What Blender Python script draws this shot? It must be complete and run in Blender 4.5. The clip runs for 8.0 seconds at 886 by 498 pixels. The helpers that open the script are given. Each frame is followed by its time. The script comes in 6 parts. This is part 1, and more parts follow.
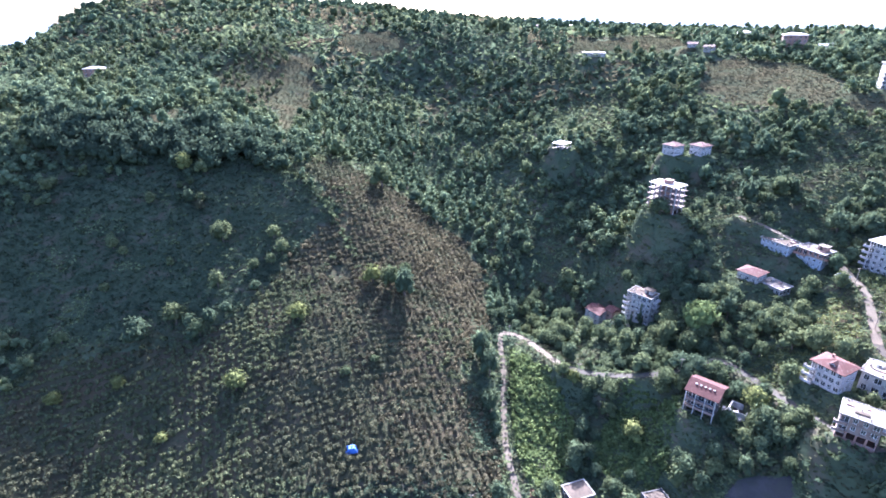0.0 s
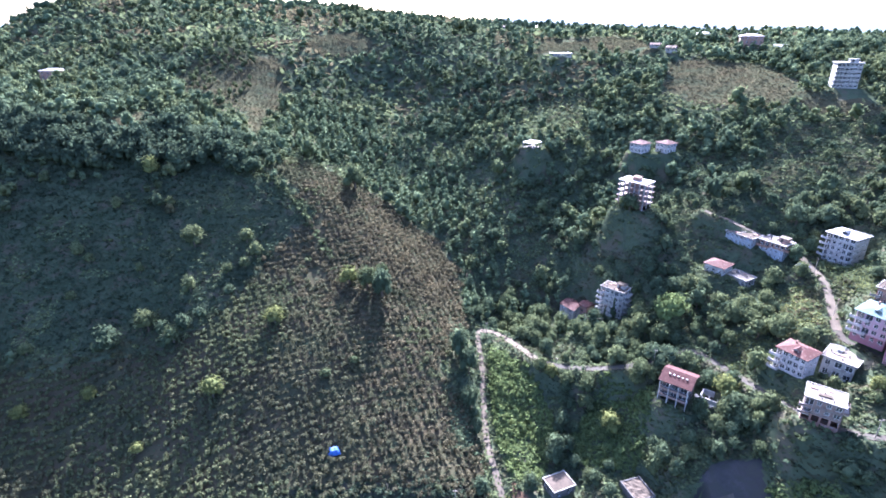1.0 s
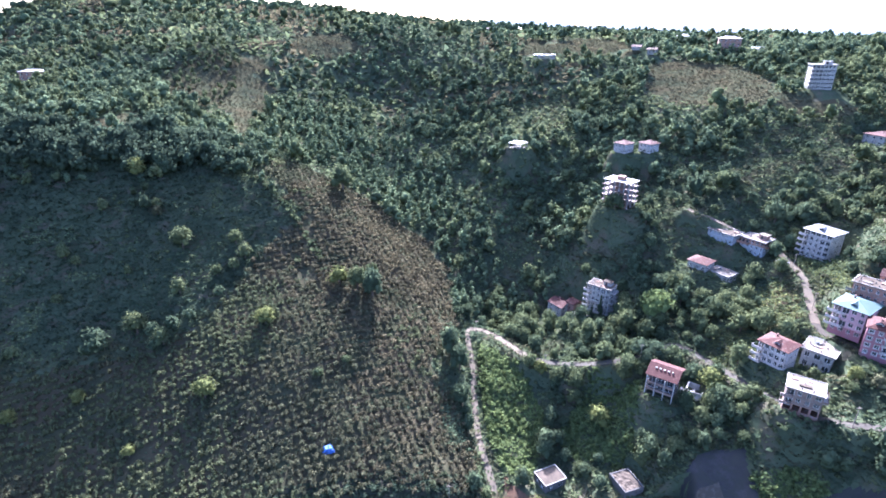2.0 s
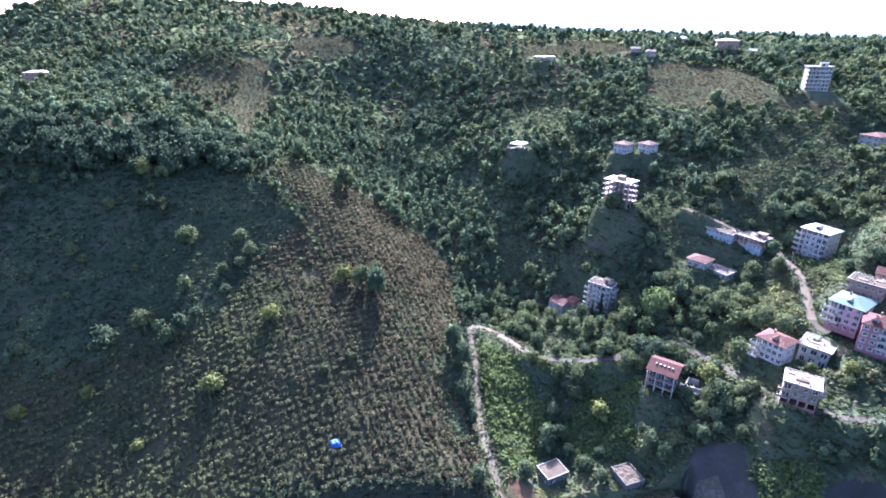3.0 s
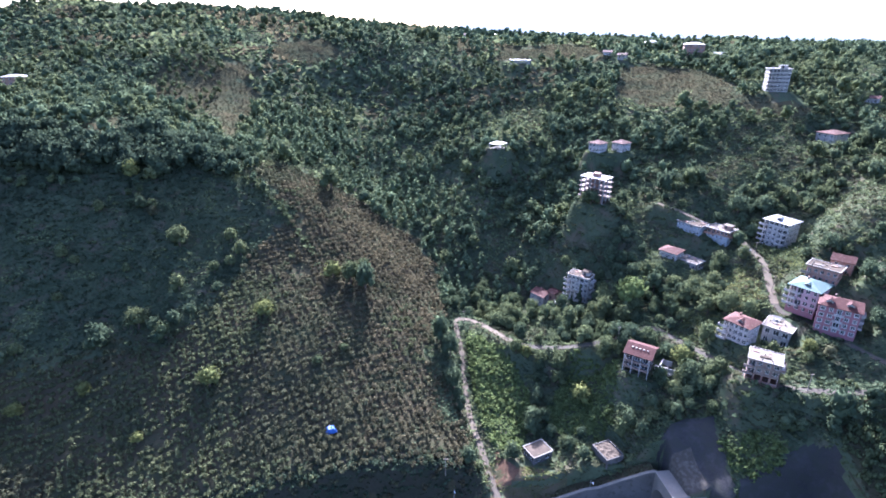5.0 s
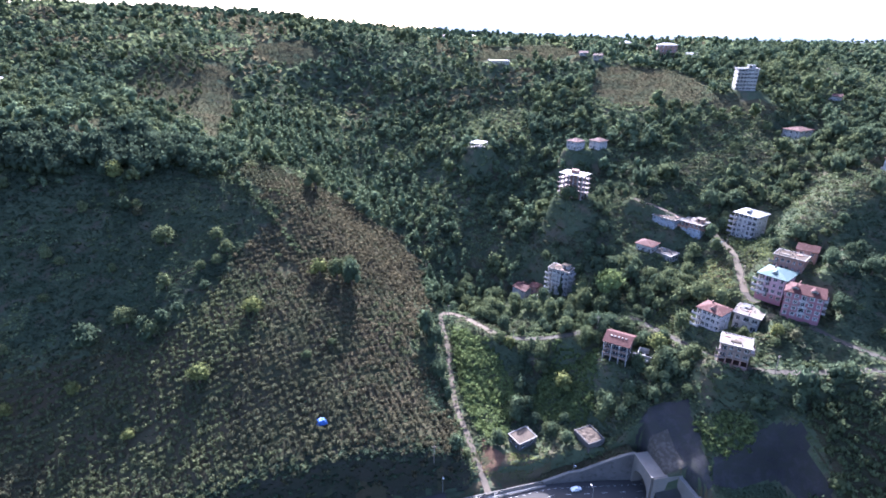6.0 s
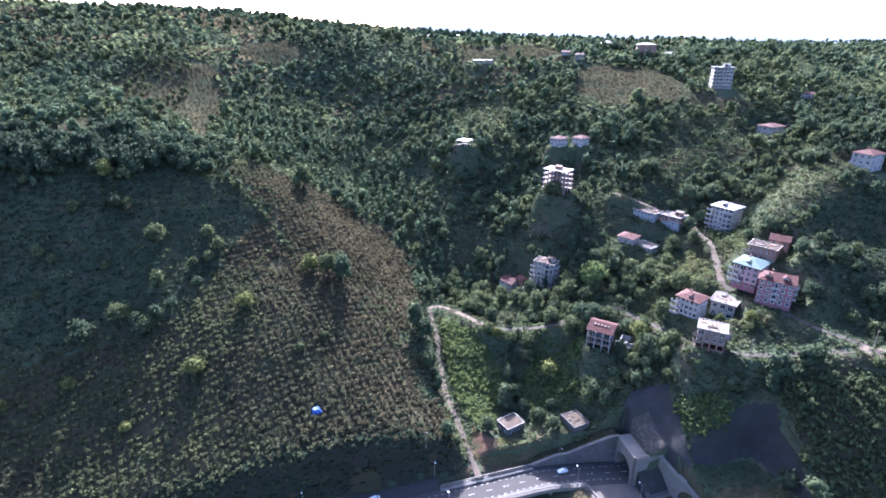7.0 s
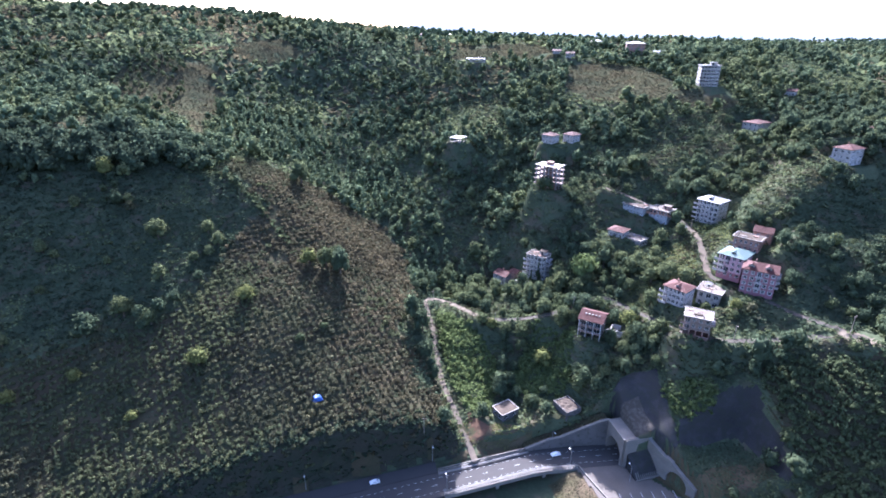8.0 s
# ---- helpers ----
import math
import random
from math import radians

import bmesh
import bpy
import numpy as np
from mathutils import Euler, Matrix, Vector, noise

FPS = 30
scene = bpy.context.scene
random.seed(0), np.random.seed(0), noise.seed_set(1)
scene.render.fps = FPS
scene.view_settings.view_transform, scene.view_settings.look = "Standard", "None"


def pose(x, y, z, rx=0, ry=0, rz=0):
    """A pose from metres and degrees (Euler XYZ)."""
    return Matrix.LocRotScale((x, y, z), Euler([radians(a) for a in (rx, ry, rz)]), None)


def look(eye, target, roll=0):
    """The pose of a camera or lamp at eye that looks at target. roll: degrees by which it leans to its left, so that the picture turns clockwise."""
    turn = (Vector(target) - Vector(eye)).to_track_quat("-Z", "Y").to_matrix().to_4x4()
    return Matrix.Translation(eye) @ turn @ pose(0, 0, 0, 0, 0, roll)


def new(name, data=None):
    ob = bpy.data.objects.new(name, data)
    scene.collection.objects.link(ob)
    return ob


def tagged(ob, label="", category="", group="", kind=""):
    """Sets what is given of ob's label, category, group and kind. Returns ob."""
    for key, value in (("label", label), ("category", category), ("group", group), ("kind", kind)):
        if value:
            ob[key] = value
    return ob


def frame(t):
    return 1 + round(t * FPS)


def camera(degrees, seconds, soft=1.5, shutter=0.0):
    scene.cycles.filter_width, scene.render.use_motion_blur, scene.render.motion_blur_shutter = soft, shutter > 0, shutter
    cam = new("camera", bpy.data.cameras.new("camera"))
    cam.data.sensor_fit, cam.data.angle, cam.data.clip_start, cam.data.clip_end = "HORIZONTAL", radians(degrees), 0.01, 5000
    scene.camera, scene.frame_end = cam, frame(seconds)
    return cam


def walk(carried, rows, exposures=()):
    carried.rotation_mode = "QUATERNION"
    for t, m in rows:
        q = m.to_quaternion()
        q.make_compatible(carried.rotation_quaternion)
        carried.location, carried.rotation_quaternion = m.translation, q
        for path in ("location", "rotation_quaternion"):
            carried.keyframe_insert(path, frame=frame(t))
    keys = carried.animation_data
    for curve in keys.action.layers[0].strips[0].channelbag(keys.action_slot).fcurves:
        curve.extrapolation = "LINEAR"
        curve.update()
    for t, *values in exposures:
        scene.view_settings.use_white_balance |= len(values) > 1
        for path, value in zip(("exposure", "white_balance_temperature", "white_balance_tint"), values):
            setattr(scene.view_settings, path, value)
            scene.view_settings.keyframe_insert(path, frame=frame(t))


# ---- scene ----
cam = camera(78.9, 8.0, soft=1.8)
PATH = [
    (0, (0.792, -0.034, 129.798), (0.785, 1.809, 129.02), -0.1),
    (0.5, (-0.945, -0.666, 129.788), (-0.901, 1.176, 129.011), -0.0),
    (1, (-2.511, -1.666, 129.763), (-2.406, 0.175, 128.988), 0.0),
    (1.5, (-4.021, -2.903, 129.887), (-3.869, -1.064, 129.114), 0.1),
    (3, (-8.453, -8.493, 130.242), (-8.281, -6.653, 129.476), 0.3),
    (3.5, (-9.62, -11.048, 130.099), (-9.438, -9.207, 129.337), 0.4),
    (4, (-11.002, -13.872, 130.302), (-10.798, -12.033, 129.543), 0.3),
    (4.5, (-12.385, -16.795, 130.494), (-12.161, -14.957, 129.738), 0.3),
    (6, (-16.683, -27.24, 130.854), (-16.359, -25.415, 130.103), 0.3),
    (6.5, (-18.271, -30.97, 130.913), (-17.92, -29.15, 130.162), 0.3),
    (7, (-19.768, -35.151, 130.859), (-19.391, -33.336, 130.108), 0.3),
    (7.5, (-21.377, -39.016, 130.928), (-20.983, -37.205, 130.175), 0.3),
    (8, (-23.154, -43.209, 130.95), (-22.75, -41.401, 130.196), 0.3),
]
walk(cam, [(t, look(eye, target, roll)) for t, eye, target, roll in PATH], exposures=[(0.0, 3.45, 4950, 26), (3.0, 3.22, 4950, 26), (8.0, 2.96, 5030, 26)])

# ---- sky and sun ----
SUN_UP, SUN_LEFT = 32.0, -8.0
world = bpy.data.worlds.new("sky")
scene.world = world
world.use_nodes = True
wn = world.node_tree
sky = wn.nodes.new("ShaderNodeTexSky")
sky.sky_type = "NISHITA"
sky.sun_disc = False
sky.sun_elevation = radians(SUN_UP)
sky.sun_rotation = radians(-SUN_LEFT)
sky.altitude, sky.air_density, sky.dust_density, sky.ozone_density = 150, 0.9, 4.0, 0.6
wn.nodes["Background"].inputs["Strength"].default_value = 0.08
wn.links.new(sky.outputs[0], wn.nodes["Background"].inputs["Color"])
sun = new("sun", bpy.data.lights.new("sun", "SUN"))
sun.data.energy, sun.data.angle, sun.data.color = 5.0, radians(0.6), (1.0, 0.90, 0.77)
sun.matrix_world = look((0, 0, 300), Vector((0, 0, 300)) - Vector((-math.sin(radians(SUN_LEFT)) * math.cos(radians(SUN_UP)), math.cos(radians(SUN_LEFT)) * math.cos(radians(SUN_UP)), math.sin(radians(SUN_UP)))))


# ---- materials ----
def material(name, colour, rough=0.8, vary=0.25, scale=0.5, fine=8.0, bump=0.2, metal=0.0, second=None, island=0.0, each=0.0, translucent=0.0, spec=0.4, stain=None, stain_at=0.62, sheen=0.0):
    """A surface of two scales of variation, with an optional second colour, stains, and variation per leaf or piece."""
    m = bpy.data.materials.new(name)
    m.use_nodes = True
    nt, bsdf = m.node_tree, m.node_tree.nodes["Principled BSDF"]
    add, link = nt.nodes.new, nt.links.new
    geo = add("ShaderNodeNewGeometry")
    big, small = add("ShaderNodeTexNoise"), add("ShaderNodeTexNoise")
    for n, s, det in ((big, scale, 4.0), (small, fine, 3.0)):
        n.inputs["Scale"].default_value, n.inputs["Detail"].default_value = s, det
        link(geo.outputs["Position"], n.inputs["Vector"])
    other = second or tuple(c * (1 - vary) for c in colour)
    ramp = add("ShaderNodeValToRGB")
    ramp.color_ramp.elements[0].position, ramp.color_ramp.elements[1].position = 0.36, 0.64
    ramp.color_ramp.elements[0].color, ramp.color_ramp.elements[1].color = (*other, 1), (*colour, 1)
    link(big.outputs["Fac"], ramp.inputs["Fac"])
    out = ramp.outputs["Color"]
    amount = add("ShaderNodeMath")
    amount.operation = "MULTIPLY_ADD"
    link(small.outputs["Fac"], amount.inputs[0])
    amount.inputs[1].default_value, amount.inputs[2].default_value = 2 * vary, 1 - vary
    value = amount.outputs[0]
    for strength, source in ((island, geo.outputs["Random Per Island"]), (each, None)):
        if not strength:
            continue
        if source is None:
            source = add("ShaderNodeObjectInfo").outputs["Random"]
        more = add("ShaderNodeMath")
        more.operation = "MULTIPLY_ADD"
        link(source, more.inputs[0])
        more.inputs[1].default_value, more.inputs[2].default_value = 2 * strength, 1 - strength
        both = add("ShaderNodeMath")
        both.operation = "MULTIPLY"
        link(value, both.inputs[0])
        link(more.outputs[0], both.inputs[1])
        value = both.outputs[0]
    mul = add("ShaderNodeVectorMath")
    mul.operation = "SCALE"
    link(out, mul.inputs[0])
    link(value, mul.inputs["Scale"])
    out = mul.outputs[0]
    if stain:
        spots = add("ShaderNodeTexNoise")
        spots.inputs["Scale"].default_value, spots.inputs["Detail"].default_value = scale * 2.3, 6.0
        link(geo.outputs["Position"], spots.inputs["Vector"])
        edge = add("ShaderNodeMapRange")
        edge.inputs["From Min"].default_value, edge.inputs["From Max"].default_value = stain_at - 0.08, stain_at + 0.06
        link(spots.outputs["Fac"], edge.inputs["Value"])
        mix = add("ShaderNodeMix")
        mix.data_type = "RGBA"
        link(edge.outputs[0], mix.inputs["Factor"])
        link(out, mix.inputs["A"])
        mix.inputs["B"].default_value = (*stain, 1)
        out = mix.outputs["Result"]
    link(out, bsdf.inputs["Base Color"])
    bsdf.inputs["Roughness"].default_value, bsdf.inputs["Metallic"].default_value = rough, metal
    bsdf.inputs["Specular IOR Level"].default_value = spec
    bsdf.inputs["Sheen Weight"].default_value, bsdf.inputs["Sheen Roughness"].default_value = sheen, 0.5
    if bump:
        b = add("ShaderNodeBump")
        b.inputs["Strength"].default_value, b.inputs["Distance"].default_value = bump, 0.3
        link(small.outputs["Fac"], b.inputs["Height"])
        link(b.outputs[0], bsdf.inputs["Normal"])
    if translucent:
        tr, mix = add("ShaderNodeBsdfTranslucent"), add("ShaderNodeMixShader")
        link(out, tr.inputs["Color"])
        mix.inputs[0].default_value = translucent
        link(bsdf.outputs[0], mix.inputs[1])
        link(tr.outputs[0], mix.inputs[2])
        link(mix.outputs[0], nt.nodes["Material Output"].inputs["Surface"])
    return m


def leaf(name, colour, second):
    return material(name, colour, rough=1.0, vary=0.15, scale=0.035, fine=0.4, bump=0, second=second, island=0.3, each=0.15, translucent=0.38, spec=0.0)


LEAF = {
    "wood": leaf("woodland leaves", (0.074, 0.096, 0.052), (0.054, 0.074, 0.044)),
    "slope": leaf("thicket leaves", (0.094, 0.110, 0.052), (0.068, 0.086, 0.043)),
    "hazel": leaf("hazel leaves", (0.082, 0.082, 0.046), (0.062, 0.066, 0.038)),
    "fresh": leaf("fresh hazel leaves", (0.080, 0.088, 0.043), (0.058, 0.068, 0.036)),
    "dry": leaf("dry hazel leaves", (0.096, 0.084, 0.049), (0.076, 0.071, 0.042)),
    "lush": leaf("creeper leaves", (0.108, 0.136, 0.050), (0.080, 0.106, 0.042)),
    "yellow": leaf("yellowing leaves", (0.122, 0.130, 0.046), (0.092, 0.106, 0.040)),
    # dark green plants; also the tone that paints shade onto slopes
    "dark": leaf("dark leaves, also used as shade", (0.048, 0.066, 0.038), (0.040, 0.054, 0.034)),
    # lighter base colour standing in for haze over the upper slopes
    "upland": leaf("upland leaves lightened for haze", (0.106, 0.136, 0.074), (0.088, 0.116, 0.064)),
}
BARK = material("bark", (0.10, 0.08, 0.06), rough=0.9, scale=1.0)
SOIL = material("undergrowth soil", (0.060, 0.072, 0.042), rough=1.0, spec=0.0, vary=0.35, scale=0.05, fine=0.7, bump=0.6, second=(0.046, 0.058, 0.034), stain=(0.078, 0.070, 0.048), stain_at=0.60)
FIELD = material("dry cleared field", (0.056, 0.049, 0.028), rough=1.0, spec=0.0, vary=0.3, scale=0.06, fine=0.6, bump=0.5, second=(0.045, 0.050, 0.029))
GRASS = material("rough grass", (0.058, 0.055, 0.030), rough=1.0, spec=0.0, vary=0.3, scale=0.12, fine=1.2, bump=0.5, second=(0.082, 0.064, 0.042))
DIRT = material("pale dirt track", (0.128, 0.107, 0.080), rough=1.0, spec=0.02, vary=0.25, scale=0.3, fine=3.0, bump=0.15, second=(0.100, 0.085, 0.066))
EARTH = material("bare red earth", (0.098, 0.062, 0.041), rough=1.0, spec=0.02, vary=0.3, scale=0.2, fine=2.0, bump=0.5)
ASPHALT = material("worn asphalt", (0.056, 0.053, 0.050), rough=0.95, spec=0.03, vary=0.15, scale=0.2, fine=4.0, bump=0.1, second=(0.052, 0.050, 0.047))
VILLAGE = material("grey village road", (0.066, 0.060, 0.050), rough=1.0, spec=0.03, vary=0.2, scale=0.2, fine=2.0, bump=0.2, second=(0.052, 0.047, 0.040))
CONCRETE = material("weathered concrete", (0.165, 0.152, 0.133), rough=0.95, spec=0.08, vary=0.15, scale=0.3, fine=3.0, bump=0.15, stain=(0.14, 0.133, 0.123))
# shade of the cut is put into this colour, darker than bare concrete
SHOTCRETE = material("sprayed concrete darkened for shade", (0.044, 0.043, 0.043), rough=1.0, spec=0.0, vary=0.25, scale=0.15, fine=1.5, bump=0.4, stain=(0.035, 0.036, 0.032), stain_at=0.52)
DARKWALL = material("dark stained concrete", (0.10, 0.095, 0.09), rough=0.95, spec=0.1, vary=0.2, scale=0.2, fine=2.0, bump=0.2, stain=(0.06, 0.057, 0.053))
APRON = material("pale concrete apron", (0.110, 0.098, 0.084), rough=1.0, spec=0.05, vary=0.15, scale=0.15, fine=2.0, bump=0.1, stain=(0.095, 0.086, 0.076))
WHITE = material("white plaster", (0.37, 0.35, 0.33), rough=0.8, vary=0.12, scale=0.25, fine=2.0, bump=0.05, stain=(0.27, 0.25, 0.235), stain_at=0.54)
CREAM = material("grey cream plaster", (0.31, 0.295, 0.27), rough=0.85, vary=0.1, scale=0.25, fine=2.0, bump=0.05, stain=(0.21, 0.19, 0.17), stain_at=0.55)
PUTTY = material("brownish grey render", (0.19, 0.138, 0.116), rough=0.9, vary=0.15, scale=0.3, fine=2.0, bump=0.1, stain=(0.13, 0.092, 0.076), stain_at=0.52)
PINK = material("pink plaster", (0.25, 0.108, 0.124), rough=0.8, vary=0.07, scale=0.25, fine=2.0, bump=0.05, stain=(0.22, 0.115, 0.125), stain_at=0.56)
ROSE = material("pale rose plaster", (0.39, 0.265, 0.29), rough=0.8, vary=0.10, scale=0.25, fine=2.0, bump=0.05, stain=(0.36, 0.25, 0.27), stain_at=0.58)
BLUISH = material("pale blue plaster", (0.27, 0.295, 0.325), rough=0.8, vary=0.08, scale=0.25, fine=2.0, bump=0.05, stain=(0.27, 0.26, 0.255))
BRICK = material("bare hollow brick", (0.27, 0.15, 0.11), rough=0.9, vary=0.2, scale=0.5, fine=5.0, bump=0.2, stain=(0.25, 0.21, 0.18))
TILE = material("red roof tiles", (0.060, 0.023, 0.020), rough=0.85, spec=0.15, vary=0.2, scale=0.4, fine=4.0, bump=0.3, stain=(0.072, 0.034, 0.028))
FADED = material("faded salmon roof tiles", (0.080, 0.037, 0.031), rough=0.85, spec=0.1, vary=0.2, scale=0.4, fine=4.0, bump=0.3, stain=(0.115, 0.078, 0.068))
CYAN = material("turquoise sheet roof", (0.048, 0.088, 0.084), rough=0.8, vary=0.1, scale=0.3, fine=3.0, bump=0.1)
SHEET = material("white sheet roof", (0.19, 0.19, 0.188), rough=0.6, vary=0.1, scale=0.3, fine=2.0, bump=0.05)
SCREED = material("pale roof screed", (0.155, 0.135, 0.113), rough=0.95, spec=0.1, vary=0.12, scale=0.3, fine=3.0, bump=0.1, stain=(0.115, 0.097, 0.08), stain_at=0.54)
BROWNROOF = material("brown weathered roof slab", (0.092, 0.074, 0.058), rough=1.0, spec=0.02, vary=0.2, scale=0.3, fine=3.0, bump=0.2, stain=(0.060, 0.050, 0.040), stain_at=0.54)
GLASS = material("dark window glass", (0.03, 0.035, 0.04), rough=0.12, vary=0.1, bump=0, spec=0.6)
FRAME = material("white window frame", (0.75, 0.75, 0.74), rough=0.5, vary=0.04, bump=0)
INNER = material("unlit interior", (0.10, 0.095, 0.09), rough=0.9)
STEEL = material("galvanised steel", (0.22, 0.22, 0.22), rough=0.6, vary=0.1, metal=0.3, bump=0)
PAINT = material("white road paint", (0.45, 0.45, 0.44), rough=0.7, vary=0.15, fine=5.0, bump=0)
TARP = material("blue tarpaulin", (0.02, 0.075, 0.27), rough=0.45, vary=0.15, scale=0.8, fine=2.0, bump=0.3)
CARWHITE = material("white car paint", (0.78, 0.78, 0.78), rough=0.25, vary=0.02, bump=0)
RUBBER = material("black rubber", (0.03, 0.03, 0.03), rough=0.8, bump=0)
WOODPOLE = material("grey wooden pole", (0.25, 0.21, 0.17), rough=0.9, scale=1.0)


# ---- the land ----
# Coarse landform: one row of heights per step away from the valley road, spread fanwise
FORM = [
    [-84, -79, -73, -68, -71, -80, -86, -74, -57, -47, -24],
    [-50, -53, -53, -50, -33, -44, -49, -10, 15, 17, 26],
    [-18, -21, -28, -43, -5, -29, -30, 15, 41, 55, 62],
    [7, 15, 18, 8, 27, -20, -1, 31, 61, 78, 81],
    [20, 44, 68, 86, 60, -11, 34, 83, 97, 93, 86],
    [26, 53, 75, 86, 60, 29, 81, 112, 114, 101, 86],
    [21, 53, 78, 107, 111, 91, 114, 120, 114, 102, 88],
    [5, 50, 94, 131, 140, 125, 123, 117, 109, 100, 91],
    [-16, 44, 107, 148, 151, 129, 115, 107, 102, 97, 93],
]
# Knolls and hollows: x, y, radius, height
KNOLLS = [
    (48, 170, 26, -12), (48, 269, 26, -7), (129, 278, 26, 6), (-15, 206, 26, 3), (102, 188, 26, 2),
    (-186, 557, 55, 7), (-15, 512, 55, -5), (3, 143, 26, 5), (93, 395, 26, 4), (-87, 242, 26, -3),
    (-87, 314, 26, 4), (201, 224, 26, -5), (-15, 269, 26, 5), (3, 377, 26, -5), (-222, 341, 38, 5),
    (93, 134, 26, 6), (93, 80, 26, -6), (174, 89, 26, 4), (66, 422, 26, 5), (12, 314, 26, -6),
    (57, 260, 26, -7), (-33, 539, 38, -4), (-78, 269, 26, -5), (-51, 161, 26, -2),
]
HOLLOWS = [
    (156, 557, 55, 4), (102, 386, 26, 5), (129, 332, 26, -5), (66, 206, 26, 6), (-15, 557, 55, -5),
    (-141, 530, 38, 5), (102, 80, 26, -6), (264, 368, 26, 4), (57, 332, 26, 3), (-33, 314, 26, 4),
    (-42, 413, 38, -4), (282, 251, 26, 5), (-24, 557, 55, -5), (66, 251, 26, -6), (-240, 431, 38, -2),
    (183, 278, 26, 4), (-6, 80, 26, -2), (120, 287, 26, 6), (111, 332, 26, -5), (228, 179, 26, 5),
    (219, 125, 26, -4), (111, 386, 26, 4), (-51, 539, 26, -4), (228, 242, 26, -3),
]


def smooth(a, b, x):
    t = np.clip((x - a) / (b - a), 0, 1)
    return t * t * (3 - 2 * t)


def lattice(x, y, seed):
    """Smooth value noise, -1 to 1, on a unit lattice."""
    xi, yi = np.floor(x).astype(np.int64), np.floor(y).astype(np.int64)
    fx, fy = x - xi, y - yi
    fx, fy = fx * fx * (3 - 2 * fx), fy * fy * (3 - 2 * fy)

    def rnd(i, j):
        n = (i * 374761393 + j * 668265263 + seed * 974634777) & 0x7FFFFFFF
        n = ((n ^ (n >> 13)) * 1274126177) & 0x7FFFFFFF
        return ((n ^ (n >> 16)) & 0xFFFF) / 32767.5 - 1

    a = rnd(xi, yi) * (1 - fx) + rnd(xi + 1, yi) * fx
    b = rnd(xi, yi + 1) * (1 - fx) + rnd(xi + 1, yi + 1) * fx
    return a * (1 - fy) + b * fy


def raw_land(x, y):
    """The natural hills: a spline through the coarse heights, with knolls and hollows."""
    x, y = np.asarray(x, float), np.asarray(y, float)
    form = np.array(FORM, float)
    u = np.clip((x / (np.maximum(y, -60) + 150) + 1.10) / 0.23, 0, 10)
    v = np.clip((-55 + np.sqrt(55**2 + 22 * np.maximum(y - 40, 0))) / 11, 0, 8)
    iu, iv = np.floor(u).astype(int), np.floor(v).astype(int)
    weights = []
    for f in (u - iu, v - iv):
        weights.append(((1 - f) ** 3 / 6, (3 * f**3 - 6 * f**2 + 4) / 6, (-3 * f**3 + 3 * f**2 + 3 * f + 1) / 6, f**3 / 6))
    z = np.zeros(x.shape)
    for a in range(4):
        for b in range(4):
            z += weights[1][a] * weights[0][b] * form[np.clip(iv - 1 + a, 0, 8), np.clip(iu - 1 + b, 0, 10)]
    for kx, ky, r, h in KNOLLS + HOLLOWS + [(-400, 760, 70, 18), (-490, 730, 75, 24), (-230, 810, 150, 8), (-560, 720, 90, -22), (-700, 760, 120, -25), (225, 202, 15, 9), (252, 207, 18, 10), (285, 220, 20, 8), (320, 225, 22, 8), (232, 168, 15, -7), (262, 172, 18, -9), (298, 178, 20, -9), (204, 134, 17, -7), (206, 160, 19, 8), (106, 125, 8, -5)]:
        z += h * np.exp(-((x - kx) ** 2 + (y - ky) ** 2) / (2 * r * r))
    # far away the hills sink to a rolling plateau
    far = smooth(850, 1500, y)
    flat = 92 - 75 * smooth(-300, -900, x - 0.1 * y)
    z = z * (1 - far) + far * (flat + 14 * lattice(x / 420, y / 420, 3) - 30 * smooth(1500, 4000, y))
    return z + 0.5 * lattice(x / 9, y / 9, 1) + 1.0 * lattice(x / 24, y / 24, 2) * smooth(60, 120, y)


# level pads under the buildings: x, y, z, inner radius
PADS = []
# the lanes, as x, y, z along the middle
LANE = [(31, 132, -43.5), (30, 142, -41), (28.5, 155, -37.5), (27, 167, -35), (26.3, 181, -33.2), (27.5, 199, -29), (29, 217, -24), (29, 236, -20.5), (31, 242, -20)]
VALLEY_ROAD = [(31, 242, -20), (37, 240, -20), (44, 231, -19), (53, 213, -17.5), (62, 203, -16), (75, 195, -12.5), (87, 190, -8.5), (98, 188, -5.5), (110, 191, -3.5), (118, 192, -3), (123, 186, -3.5), (127, 176, -3.5), (131, 162, -2), (134, 147, 0.5), (141, 133.5, 3), (153, 125, 6), (167, 119.5, 8.5), (181, 115, 11), (188, 112, 12), (193, 107, 12)]
UPPER_ROAD = [(158, 272, 34), (169, 260, 31), (181, 248, 26), (189, 236, 22.5), (189, 224, 20.5), (186, 210, 18.5), (179, 196, 15.5), (173, 184, 12.5), (171, 176, 11), (175, 166, 11), (177, 150, 12), (178, 136, 12.5), (183, 125, 12.5), (188, 116, 12)]


def track(rows, step=2.0):
    """Points along a smooth line through the rows."""
    p = np.array(rows, float)
    out = []
    for k in range(len(p) - 1):
        a, b, c, d = p[max(k - 1, 0)], p[k], p[k + 1], p[min(k + 2, len(p) - 1)]
        n = max(2, int(np.linalg.norm(c - b) / step))
        for t in np.linspace(0, 1, n, endpoint=False):
            out.append(0.5 * (2 * b + (c - a) * t + (2 * a - 5 * b + 4 * c - d) * t * t + (3 * b - a - 3 * c + d) * t**3))
    return np.array(out + [p[-1]])


TRACKS = [(track(LANE), 1.4), (track(VALLEY_ROAD), 1.9), (track(UPPER_ROAD), 2.0)]
